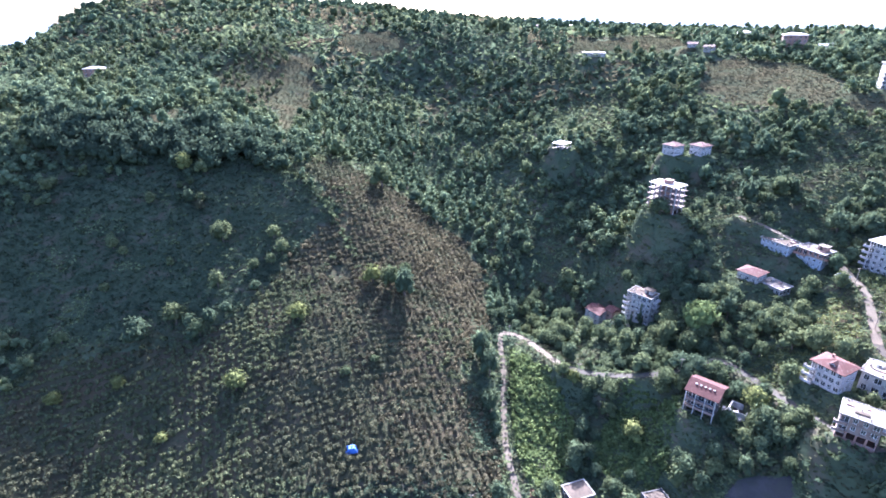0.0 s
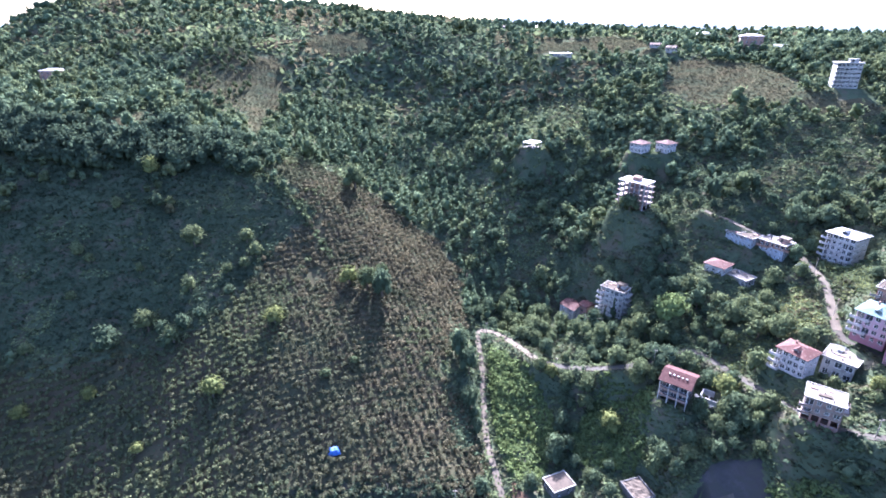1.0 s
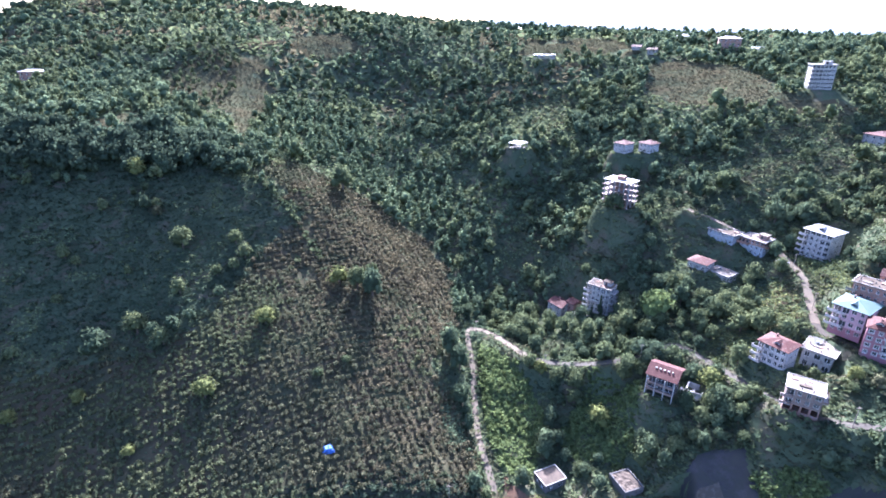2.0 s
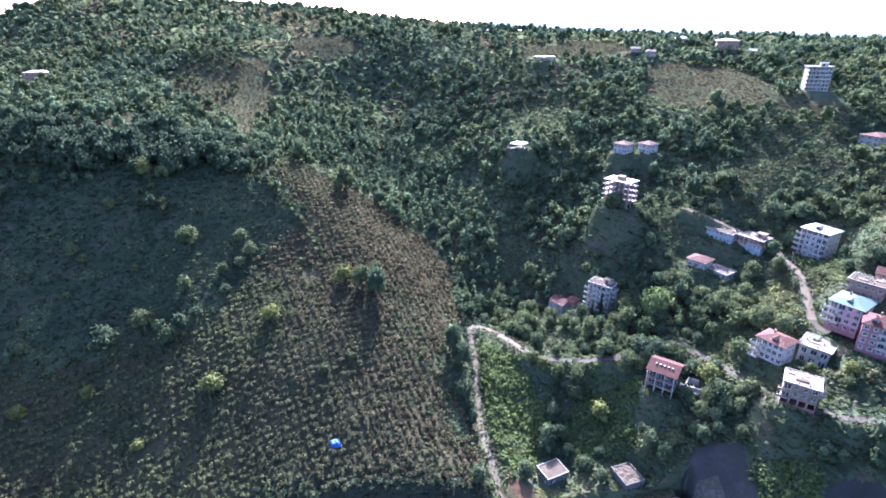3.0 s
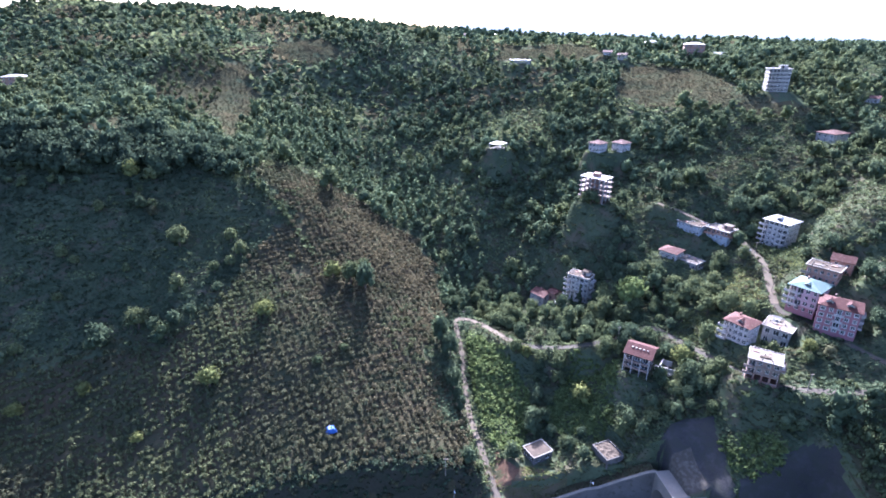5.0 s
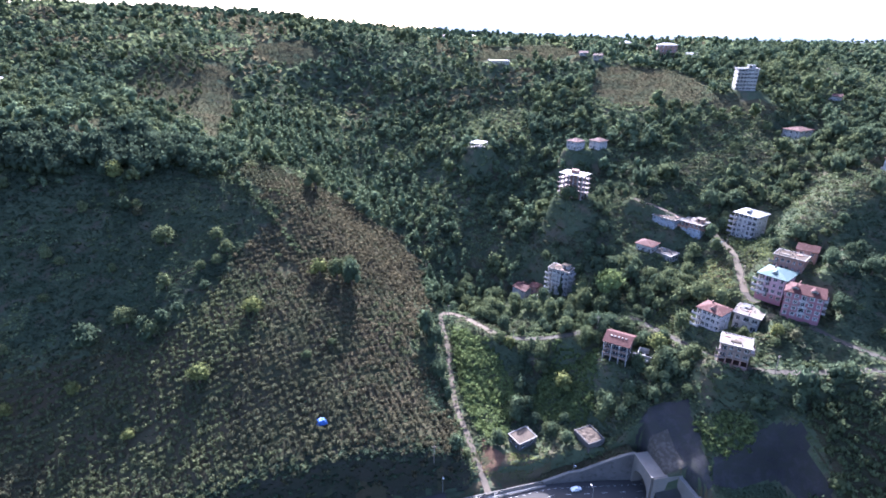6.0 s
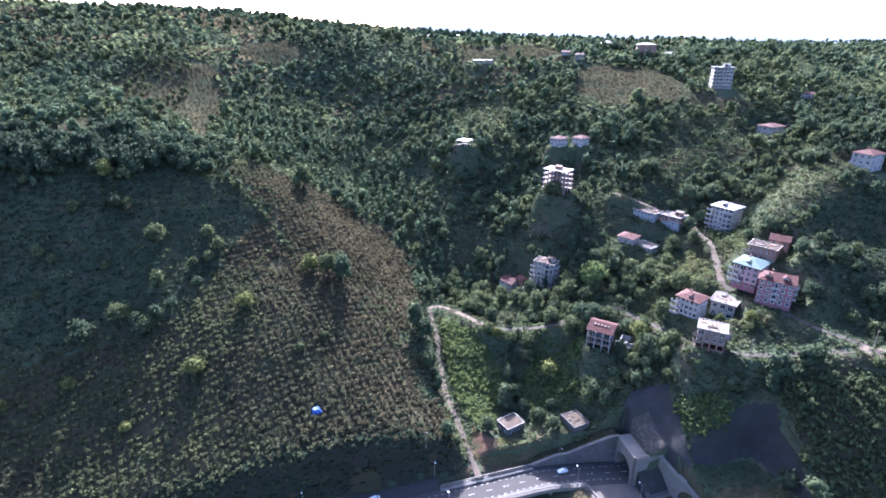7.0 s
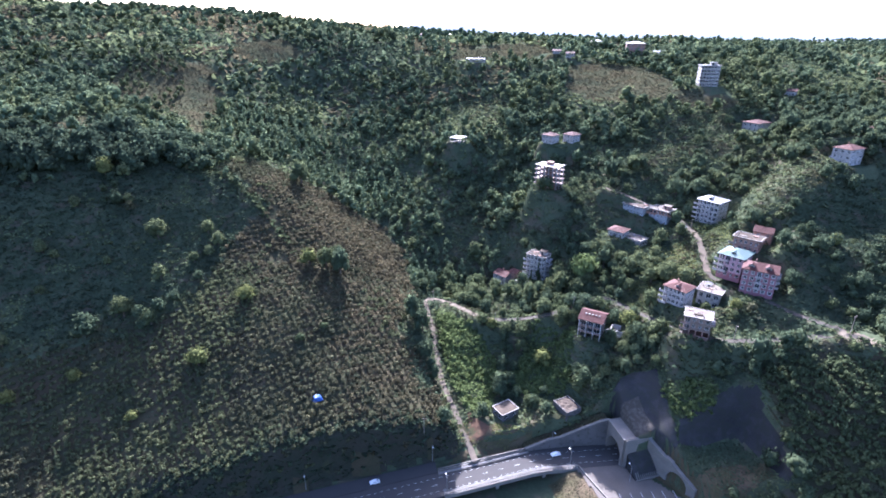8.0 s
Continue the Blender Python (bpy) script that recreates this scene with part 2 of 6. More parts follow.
DECK = -45.0


def land(x, y):
    """The finished ground: hills, levelled for the highway, the lanes and the buildings."""
    x, y = np.asarray(x, float), np.asarray(y, float)
    z = raw_land(x, y)
    for px, py, pz, r in PADS:
        w = 1 - smooth(r, r + 9, np.hypot(x - px, y - py))
        z = z * (1 - w) + w * pz
    # the highway's bench, below a bank on the orchard side and a wall at the tunnel
    top = np.interp(x, [-400, -120, 14, 30, 60, 92], [99, 125.7, 138.2, 137.5, 138.2, 135.2])
    width = np.interp(x, [-400, -120, 20, 50, 60], [14, 8, 4, 5, 2.5])
    reach = np.where(y < 116.5, 104.5 + 0.34 * (116.5 - y), 97.0)
    bench = (1 - smooth(0, 1, (y - top) / width)) * (1 - smooth(0, 2, x - reach))
    z = z * (1 - bench) + bench * (DECK - 0.6)
    # the lower yard south of it, and the dip under the bridge
    low = smooth(12, 18, x) * (1 - smooth(60, 70, x + 0.3 * (118 - np.minimum(y, 118)))) * (1 - smooth(134, 136, y))
    z = z * (1 - low) + low * (DECK - 5.5)
    # the cut basin behind the second portal
    basin = np.exp(-(((x - 128) / 15) ** 6 + ((y - 97) / 14) ** 6))
    z = z * (1 - basin) + basin * (-31.0 + 0.15 * (x - 128))
    for line, half in TRACKS:
        best, bz = np.full(x.shape, 1e9), np.zeros(x.shape)
        near = (x > line[:, 0].min() - 12) & (x < line[:, 0].max() + 12) & (y > line[:, 1].min() - 12) & (y < line[:, 1].max() + 12)
        if near.any():
            xs, ys = x[near], y[near]
            d = np.full(xs.shape, 1e9)
            h = np.zeros(xs.shape)
            for q in line:
                e = np.hypot(xs - q[0], ys - q[1])
                hit = e < d
                d = np.where(hit, e, d)
                h = np.where(hit, q[2], h)
            w = 1 - smooth(half + 0.8, half + 7, d)
            z[near] = z[near] * (1 - w) + w * (h - 0.12)
    deck_side = 123.1 + 0.095 * (np.minimum(x, 58) - 58) - 0.11 * np.maximum(x - 58, 0) + 13.0
    z = np.where((x < 92) & (y < deck_side), np.minimum(z, DECK - 0.6), z)
    return z


def height(x, y):
    return float(land(np.array([x]), np.array([y]))[0])


# ---- helpers for meshes ----
def mesh_of(name, verts, faces, mat, mats=None, index=None):
    me = bpy.data.meshes.new(name)
    me.from_pydata([tuple(v) for v in verts], [], [tuple(f) for f in faces])
    for m in mats or [mat]:
        me.materials.append(m)
    if index is not None:
        me.polygons.foreach_set("material_index", np.asarray(index, dtype=np.int32))
    me.update()
    return me


def tri_mesh(name, verts, tris, mat):
    """A mesh from arrays of vertices and triangles."""
    me = bpy.data.meshes.new(name)
    verts, tris = np.asarray(verts, np.float32), np.asarray(tris, np.int32)
    me.vertices.add(len(verts))
    me.vertices.foreach_set("co", verts.ravel())
    me.loops.add(tris.size)
    me.loops.foreach_set("vertex_index", tris.ravel())
    me.polygons.add(len(tris))
    me.polygons.foreach_set("loop_start", np.arange(0, tris.size, 3, dtype=np.int32))
    me.polygons.foreach_set("loop_total", np.full(len(tris), 3, dtype=np.int32))
    me.materials.append(mat)
    me.update(calc_edges=True)
    me.validate()
    return me


def box(bm, x0, x1, y0, y1, z0, z1):
    vs = [bm.verts.new(c) for c in ((x0, y0, z0), (x1, y0, z0), (x1, y1, z0), (x0, y1, z0), (x0, y0, z1), (x1, y0, z1), (x1, y1, z1), (x0, y1, z1))]
    for f in ((3, 2, 1, 0), (4, 5, 6, 7), (0, 1, 5, 4), (1, 2, 6, 5), (2, 3, 7, 6), (3, 0, 4, 7)):
        bm.faces.new([vs[k] for k in f])


def data_of(name, bm, mat):
    me = bpy.data.meshes.new(name)
    bm.to_mesh(me)
    bm.free()
    me.materials.append(mat)
    return me


def part(name, bm, mat, parent, label="", m=None):
    """One mesh object under a thing or a part; bm may be a bmesh or mesh data to share."""
    ob = new(name, bm if isinstance(bm, bpy.types.Mesh) else data_of(name, bm, mat))
    ob.parent = parent
    if m is not None:
        ob.matrix_basis = m
    return tagged(ob, label)


def thing(name, m, label, category, group="", kind=""):
    ob = new(name)
    ob.matrix_basis = m
    return tagged(ob, label, category, group, kind)


def boxes(*rows):
    bm = bmesh.new()
    for r in rows:
        box(bm, *r)
    return bm


# black surface with pale emission, imitating haze over the far hills
HAZE_GLOW = bpy.data.materials.new("haze glow of far hills")
HAZE_GLOW.use_nodes = True
HAZE_GLOW.node_tree.nodes["Principled BSDF"].inputs["Base Color"].default_value = (0, 0, 0, 1)
HAZE_GLOW.node_tree.nodes["Principled BSDF"].inputs["Specular IOR Level"].default_value = 0
HAZE_GLOW.node_tree.nodes["Principled BSDF"].inputs["Emission Color"].default_value = (0.85, 0.93, 1.0, 1)
HAZE_GLOW.node_tree.nodes["Principled BSDF"].inputs["Emission Strength"].default_value = 0.19

# ---- the houses' sites: x, y, eaves height, turn, length, depth, storeys, storey height ----
SITES = {
    "red": (102, 171, -1.0, -42, 10.2, 10.4, 3, 3.1),
    "flat": (136, 140, 13.0, -40, 11.0, 9.0, 3, 2.9),
    "salmon": (144.5, 166.5, 13.5, -62, 10.8, 9.8, 3, 2.9),
    "white": (162.8, 165.7, 10.5, -52, 10.5, 10.5, 2, 4.0),
    "cyan": (179, 172.5, 26.0, -60, 11.5, 13.0, 4, 2.9),
    "pink": (179.5, 156, 25.0, -45, 14.5, 11.5, 4, 2.9),
    "brown": (191.5, 180, 31.0, -56, 12.5, 8.5, 2, 3.4),
    "gable": (204, 184, 32.0, -50, 9.0, 8.0, 2, 3.0),
    "apartment": (206.5, 228.5, 36.0, -66, 12.8, 12.0, 5, 2.85),
    "blue": (180.5, 240.5, 28.0, -61, 12.0, 9.0, 3, 2.7),
    "long": (170, 252, 28.0, -62, 14.0, 9.0, 2, 2.6),
    "low": (158.5, 230.5, 14.2, -64, 10.5, 8.0, 1, 4.0),
    "lowred": (150.5, 237.5, 17.8, -56, 9.5, 9.0, 1, 4.0),
    "tower": (101, 242, 3.5, -46, 12.6, 8.0, 5, 3.0),
    "old": (84, 256, -14.0, -60, 10.0, 9.0, 2, 2.9),
    "frame": (122, 283, 49.0, -51, 15.5, 9.5, 5, 3.0),
    "twin": (147, 343, 57.2, -60, 9.0, 9.0, 2, 3.0),
    "twin2": (164, 342, 57.2, -62, 9.0, 9.0, 2, 3.0),
    "canopy": (83, 378, 51.5, -45, 10.0, 11.0, 1, 3.6),
    "shed": (51.6, 153.4, -35.0, -70, 7.5, 9.5, 1, 3.6),
    "hillside": (283, 217, 67.0, -75, 10.5, 13.0, 3, 3.2),
    "hillside2": (288, 298, 69.5, -75, 12.0, 14.0, 2, 3.0),
    "block": (292, 365, 105.0, -24, 14.5, 11.0, 6, 2.7),
    "barn": (140, 535, 103.0, -8, 19.0, 10.0, 1, 3.5),
    "plateau": (116, 704, 125.0, -10, 14.0, 10.0, 2, 3.0),
    "plateau2": (155, 738, 125.0, -10, 16.0, 10.0, 1, 3.5),
    "plateau3": (293, 566, 119.5, -20, 12.0, 10.0, 1, 3.5),
    "plateau4": (297, 490, 119.0, -25, 18.0, 12.0, 3, 3.2),
    "cottage": (225, 521, 111.0, -30, 8.0, 7.0, 1, 3.0),
    "cottage2": (234, 506, 109.0, -40, 8.0, 7.0, 1, 3.0),
    "cottage3": (313, 472, 111.0, -30, 9.0, 7.0, 1, 3.2),
    "cottage4": (345, 332, 87.0, -50, 8.0, 7.0, 1, 3.5),
    "cottage5": (326, 244, 72.5, -60, 9.0, 8.0, 1, 3.6),
    "ridge": (-300, 487, 93.2, 8, 17.0, 11.0, 2, 3.3),
}
BASE = {}
for key, (hx, hy, eave, turn, lx, ly, n, fh) in SITES.items():
    BASE[key] = eave - n * fh
    PADS.append((hx, hy, BASE[key], 0.55 * math.hypot(lx, ly)))
PADS += [(78.5, 144.5, -33.5, 7), (183, 222, 20.2, 3), (74, 250, -21, 5), (90, 238, -13, 3), (196, 110, 12, 6)]

# ---- the ground: one sheet to the horizon, fine where the walk looks down on it ----
def spread(a, b, step, low, high):
    core = list(np.arange(a, b + step, step))
    out, s, v = [], step, core[-1]
    while v < high:
        s *= 1.16
        v += s
        out.append(v)
    pre, s, v = [], step, core[0]
    while v > low:
        s *= 1.16
        v -= s
        pre.append(v)
    return np.array(pre[::-1] + core + out)


def sheet(gx, gy, mat, name, lift=0.0):
    mx, my = np.meshgrid(gx, gy)
    mz = land(mx, my) + lift
    n, m = len(gx), len(gy)
    verts = np.stack([mx, my, mz], -1).reshape(-1, 3)
    a = (np.arange(m - 1)[:, None] * n + np.arange(n - 1)).ravel()
    tris = np.concatenate([np.stack([a, a + 1, a + n + 1], 1), np.stack([a, a + n + 1, a + n], 1)])
    return tri_mesh(name, verts, tris, mat)


ground = new("ground", sheet(np.unique(np.concatenate([spread(-240, 320, 2.6, -4200, 4400), np.arange(96, 150, 1.1)])), np.unique(np.concatenate([spread(70, 430, 2.6, -2500, 4700), np.arange(74, 150, 1.1)])), SOIL, "ground"))
for poly in ground.data.polygons:
    poly.use_smooth = True
tagged(ground, "wooded hill ground with rough undergrowth and bare soil", "ground", kind="structure")


# hills on the horizon, glowing by emission in place of haze
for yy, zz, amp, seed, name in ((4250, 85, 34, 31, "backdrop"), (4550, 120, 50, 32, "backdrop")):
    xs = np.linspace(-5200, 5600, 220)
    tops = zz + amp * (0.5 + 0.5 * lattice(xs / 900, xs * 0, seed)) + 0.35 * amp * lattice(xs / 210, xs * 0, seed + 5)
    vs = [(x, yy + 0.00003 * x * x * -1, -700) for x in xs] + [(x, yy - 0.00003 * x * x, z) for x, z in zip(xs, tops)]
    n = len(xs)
    tagged(new(name, mesh_of(name, vs, [(k, k + 1, n + k + 1, n + k) for k in range(n - 1)], HAZE_GLOW)), "horizon hills glowing pale blue in place of haze", "distant hills", kind="structure")


def inside(poly, x, y):
    hit = np.zeros(np.shape(x), bool)
    for (x0, y0), (x1, y1) in zip(poly, poly[1:] + poly[:1]):
        cross = (y0 > y) != (y1 > y)
        with np.errstate(divide="ignore", invalid="ignore"):
            hit ^= cross & (x < (x1 - x0) * (y - y0) / (y1 - y0 + 1e-12) + x0)
    return hit


def patch(name, poly, mat, lift, label, category, step=2.0, ragged=1.5):
    """A thin cover that follows the ground inside a ragged outline."""
    xs, ys = [p[0] for p in poly], [p[1] for p in poly]
    gx, gy = np.arange(min(xs) - 2, max(xs) + 2, step), np.arange(min(ys) - 2, max(ys) + 2, step)
    mx, my = np.meshgrid(gx, gy)
    mz = land(mx, my) + lift
    cx, cy = mx[:-1, :-1] + step / 2, my[:-1, :-1] + step / 2
    keep = inside(poly, cx + ragged * lattice(cx / 6, cy / 6, 7), cy + ragged * lattice(cx / 6, cy / 6, 8)).ravel()
    n = len(gx)
    a = (np.arange(len(gy) - 1)[:, None] * n + np.arange(n - 1)).ravel()[keep]
    tris = np.concatenate([np.stack([a, a + 1, a + n + 1], 1), np.stack([a, a + n + 1, a + n], 1)])
    verts = np.stack([mx, my, mz], -1).reshape(-1, 3)
    used, back = np.unique(tris, return_inverse=True)
    ob = new(name, tri_mesh(name, verts[used], back.reshape(-1, 3), mat))
    for q in ob.data.polygons:
        q.use_smooth = True
    return tagged(ob, label, category, kind="structure")


FIELDS = [
    [(-194, 499), (-180, 518), (-145, 536), (-125, 537), (-117, 525), (-118, 497), (-106, 489), (-110, 454), (-111, 422), (-108, 385), (-106, 352), (-112, 348), (-116, 381), (-131, 427), (-139, 435), (-156, 423), (-177, 440), (-194, 469)],
    [(-205, 335), (-191, 350), (-180, 384), (-170, 366), (-178, 344), (-192, 333)],
    [(-109, 612), (-58, 645), (-38, 617), (-20, 610), (-72, 581), (-101, 572)],
    [(135, 610), (236, 602), (228, 515), (214, 506), (173, 538), (120, 552)],
    [(220, 488), (254, 480), (280, 434), (272, 387), (264, 369), (246, 354), (233, 379), (212, 391), (200, 430)],
    [(258, 372), (278, 357), (298, 336), (298, 324), (278, 326), (256, 342)],
]
# on the upper slopes: groves of close tall trees, and open scrub with few trees
GROVES = [
    [(-117, 531), (-93, 566), (-70, 553), (-47, 511), (-26, 433), (-9, 378), (5, 326), (-3, 321), (-25, 319), (-39, 334), (-57, 376), (-90, 364), (-97, 340), (-102, 389), (-101, 452), (-102, 494)],
    [(-2, 589), (46, 588), (83, 522), (96, 471), (67, 425), (21, 435), (0, 491)],
    [(157, 469), (189, 459), (189, 409), (156, 382), (133, 390)],
    [(211, 369), (235, 383), (246, 364), (233, 340), (199, 326), (187, 335)],
    [(74, 367), (102, 356), (93, 308), (66, 320)],
]
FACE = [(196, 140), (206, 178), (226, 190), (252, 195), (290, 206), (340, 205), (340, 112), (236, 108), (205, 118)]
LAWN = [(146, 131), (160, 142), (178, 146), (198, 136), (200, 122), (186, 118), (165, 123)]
CREST = [(-250, 352), (-208, 344), (-191, 336), (-172, 340), (-150, 350), (-120, 348), (-95, 338), (-98, 322), (-127, 315), (-166, 311), (-196, 310), (-240, 313)]
SCRUB = [
    [(93, 460), (150, 481), (148, 440), (118, 404), (91, 406)],
    [(224, 330), (246, 335), (274, 312), (273, 289), (255, 269), (238, 259), (220, 261), (199, 272), (196, 292)],
    [(254, 264), (281, 262), (257, 232), (236, 242)],
    [(48, 309), (73, 318), (88, 287), (107, 287), (126, 261), (117, 252), (90, 271), (55, 285)],
    [(143, 287), (167, 258), (153, 240), (132, 252)],
    [(196, 192), (214, 194), (240, 200), (290, 212), (300, 232), (250, 230), (205, 214)],
]
for f in FIELDS:
    patch("field", f, FIELD, 0.25, "dry brown cleared field on the hill", "field", step=4.0, ragged=6)
LITTER = material("leaf litter and dry soil", (0.050, 0.043, 0.027), rough=1.0, spec=0.0, vary=0.3, scale=0.08, fine=1.0, bump=0.5, second=(0.037, 0.041, 0.023))
patch("meadow", [(-164, 592), (-140, 598), (-120, 580), (-126, 553), (-148, 545)], GRASS, 0.3, "pale green meadow high on the spur", "meadow", step=4.0, ragged=6)
patch("grass_bank", [(20, 134), (26, 150), (34, 152), (48, 146), (60, 140), (58, 137), (40, 137)], GRASS, 0.12, "rough yellowing grass bank above the highway", "grass")
patch("earth_bank", [(31, 141), (31.5, 150), (35, 157), (36.5, 151), (41, 149), (42, 144), (37, 141)], EARTH, 0.2, "bare reddish earth beside the dirt lane", "earth", step=0.9, ragged=2.2)
# the bank's shade is put into this very dark earth colour
BANK = material("bank earth darkened for shade", (0.036, 0.034, 0.026), rough=1.0, spec=0.0, vary=0.35, scale=0.15, fine=1.2, bump=0.6, second=(0.028, 0.032, 0.022))
patch("road_bank", [(-230, 112), (-120, 125.5), (14, 138), (24, 137.5), (25, 146), (14, 147), (-120, 138), (-230, 127)], BANK, 0.45, "steep earth bank above the highway, darkened for shade", "bank", step=1.3, ragged=1.0)
DUST = material("dusty concrete top", (0.082, 0.073, 0.062), rough=1.0, spec=0.03, vary=0.25, scale=0.3, fine=2.0, bump=0.2, stain=(0.050, 0.046, 0.038), stain_at=0.50)
patch("portal_cover", [(92.9, 118), (92.9, 131.2), (98, 132.5), (106, 132), (106, 118)], DUST, 0.4, "dusty ground over the tunnel mouth", "ground", step=0.8, ragged=0.4)
patch("grass_slope", [(58, 96), (60, 119), (73, 120), (76, 108), (77, 92)], GRASS, 0.15, "dry brown grass slope between bridge and yard", "grass", step=1.0)
CUT_LEFT = [(93, 132), (97, 138), (103, 142), (108, 142), (118, 139), (116, 129), (114, 118), (111, 107), (108.5, 108), (104, 117), (104, 131)]
CUT_RIGHT = [(115, 115), (128.5, 112.5), (135, 114.5), (140.5, 114), (145, 110), (144, 95), (141.5, 81), (136.6, 80), (138.8, 96), (136.5, 105.5), (122, 107.5), (111.5, 108)]
CUT_FLOOR = [(111, 108), (122, 107.5), (136.5, 105.5), (138.8, 96), (136.8, 84), (121, 83), (112, 89), (109, 104)]
patch("grass_basin", [(109, 104), (112, 98), (121, 95), (131, 94), (137, 91), (136.8, 84), (121, 83), (112, 89)], GRASS, 0.2, "rough yellowing grass in the cut behind the portals", "grass", step=0.8)
patch("grass_strip", [(104, 118), (108.5, 109), (113, 97), (110, 94), (106, 103), (102.5, 113)], GRASS, 0.45, "strip of yellowing grass behind the parapet", "grass", step=0.8, ragged=0.5)
patch("slope_meadow", [(150, 190), (168, 215), (182, 214), (172, 190), (160, 176)], GRASS, 0.15, "overgrown yellow-green grass slope beside the road", "grass", ragged=3)
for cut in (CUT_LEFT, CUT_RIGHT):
    patch("shotcrete_slope", cut, SHOTCRETE, 0.3, "sprayed-concrete cut slope above the tunnel, darkened for shade", "slope", step=0.8, ragged=0.9)


def ribbon(name, line, half, mat, label, category, lift=0.06, thick=0.25, ragged=0.0):
    """A road laid along a line, with a cambered top and real edges."""
    verts, faces = [], []
    for k, p in enumerate(line):
        d = line[min(k + 1, len(line) - 1)] - line[max(k - 1, 0)]
        d[2] = 0
        d /= np.linalg.norm(d)
        s = np.array([d[1], -d[0], 0])
        w = half * (1 + ragged * math.sin(k * 1.7) * math.cos(k * 0.63))
        for o, dz in ((-w, -thick), (-w, 0), (0, 0.06), (w, 0), (w, -thick)):
            verts.append(p + s * o + np.array([0, 0, lift + dz]))
    for k in range(len(line) - 1):
        for j in range(4):
            a = 5 * k + j
            faces.append((a, a + 5, a + 6, a + 1))
    return tagged(new(name, mesh_of(name, verts, faces, mat)), label, category, kind="structure")


ribbon("dirt_lane", TRACKS[0][0], 1.35, DIRT, "pale rutted dirt lane climbing beside the orchard", "lane", ragged=0.12)
valley_line = TRACKS[1][0]
ribbon("village_lane", valley_line[valley_line[:, 0] < 61], 1.7, DIRT, "pale gravel lane leading off the dirt lane's bend", "lane", ragged=0.08)
ribbon("village_road", valley_line[valley_line[:, 0] > 59], 1.7, VILLAGE, "narrow grey village road winding below the houses", "road", ragged=0.06)
upper_line = TRACKS[2][0]
ribbon("side_road", upper_line[upper_line[:, 1] < 183], 1.7, VILLAGE, "narrow grey road dropping past the pink house", "road", ragged=0.06)
ribbon("hill_road", upper_line[upper_line[:, 1] > 181], 1.8, DIRT, "pale unpaved road between the houses", "road", ragged=0.1)
patch("turnout", [(181, 109), (184, 116), (190, 119), (194, 113), (195, 105), (190, 104)], DIRT, 0.12, "pale gravel turnout beside the village road", "turnout", step=1.2, ragged=1.2)

# ---- the highway, its bridge and the tunnel portals ----
def hw(s, o, z):
    """A point s metres along the highway, o metres to its hill side."""
    return (s, 123.1 + 0.095 * (min(s, 58) - 58) - 0.11 * max(s - 58, 0) + o, z)


def strip(name, s0, s1, o0, o1, z0, z1, mat, parent=None, label="", category="", step=6.0):
    ss = np.linspace(s0, s1, max(2, int((s1 - s0) / step)))
    verts, faces = [], []
    for s in ss:
        for o, z in ((o0, z0), (o0, z1), (o1, z1), (o1, z0)):
            verts.append(hw(s, o, z))
    for k in range(len(ss) - 1):
        for j in range(4):
            a, b = 4 * k + j, 4 * k + (j + 1) % 4
            faces.append((a, a + 4, b + 4, b))
    e = 4 * (len(ss) - 1)
    faces += [(0, 1, 2, 3), (e + 3, e + 2, e + 1, e)]
    ob = new(name, mesh_of(name, verts, faces, mat))
    if parent is not None:
        ob.parent = parent
        return tagged(ob, label)
    return tagged(ob, label, category, kind="structure")


strip("highway", -260, 112, -1.0, 11.8, DECK - 0.9, DECK, ASPHALT, label="grey asphalt highway running into the tunnel", category="road")
strip("slip_road", -260, 14, 12.2, 18.5, DECK - 0.7, DECK - 0.25, ASPHALT, label="grey asphalt slip road beside the highway", category="road")
bridge = thing("bridge", pose(0, 0, 0), "concrete highway bridge with steel railings on both edges", "bridge")
strip("edge_beam", 14, 74, -1.6, -1.02, DECK - 1.5, DECK + 0.35, CONCRETE, bridge)
strip("edge_beam", 14, 56, 11.82, 12.4, DECK - 1.5, DECK + 0.35, CONCRETE, bridge)
strip("girder", 14, 62, 0.0, 11.0, DECK - 2.4, DECK - 0.92, CONCRETE, bridge)
for s in (15.5, 38, 60):
    c = hw(s, 5.0, 0)
    part("pier", boxes((-0.7, 0.7, -4.5, 4.5, DECK - 7, DECK - 2.38)), CONCRETE, bridge, m=pose(c[0], c[1], 0))
post_me = data_of("post", boxes((-0.11, 0.11, -0.09, 0.09, 0, 1.2)), STEEL)
baluster_me = data_of("baluster", boxes((-0.17, 0.17, -0.14, 0.14, 0, 1.4)), CONCRETE)
for o, s0, s1 in ((-1.3, 14, 74), (12.1, 14, 56)):
    for s in np.arange(s0 + 0.5, s1, 1.1):
        part("baluster", baluster_me, CONCRETE, bridge, m=pose(*hw(s, o, DECK + 0.35)))
    for z, wide in ((0.5, 0.06), (1.42, 0.2)):
        strip("rail", s0, s1, o - wide, o + wide, DECK + 0.35 + z - 0.12, DECK + 0.35 + z, STEEL if z < 1 else CONCRETE, bridge)
for o0, o1, s0, s1 in ((-1.0, 0.5, 14, 74), (10.3, 11.8, 14, 56)):
    strip("kerb_walk", s0, s1, o0, o1, DECK + 0.004, DECK + 0.2, CONCRETE, bridge)
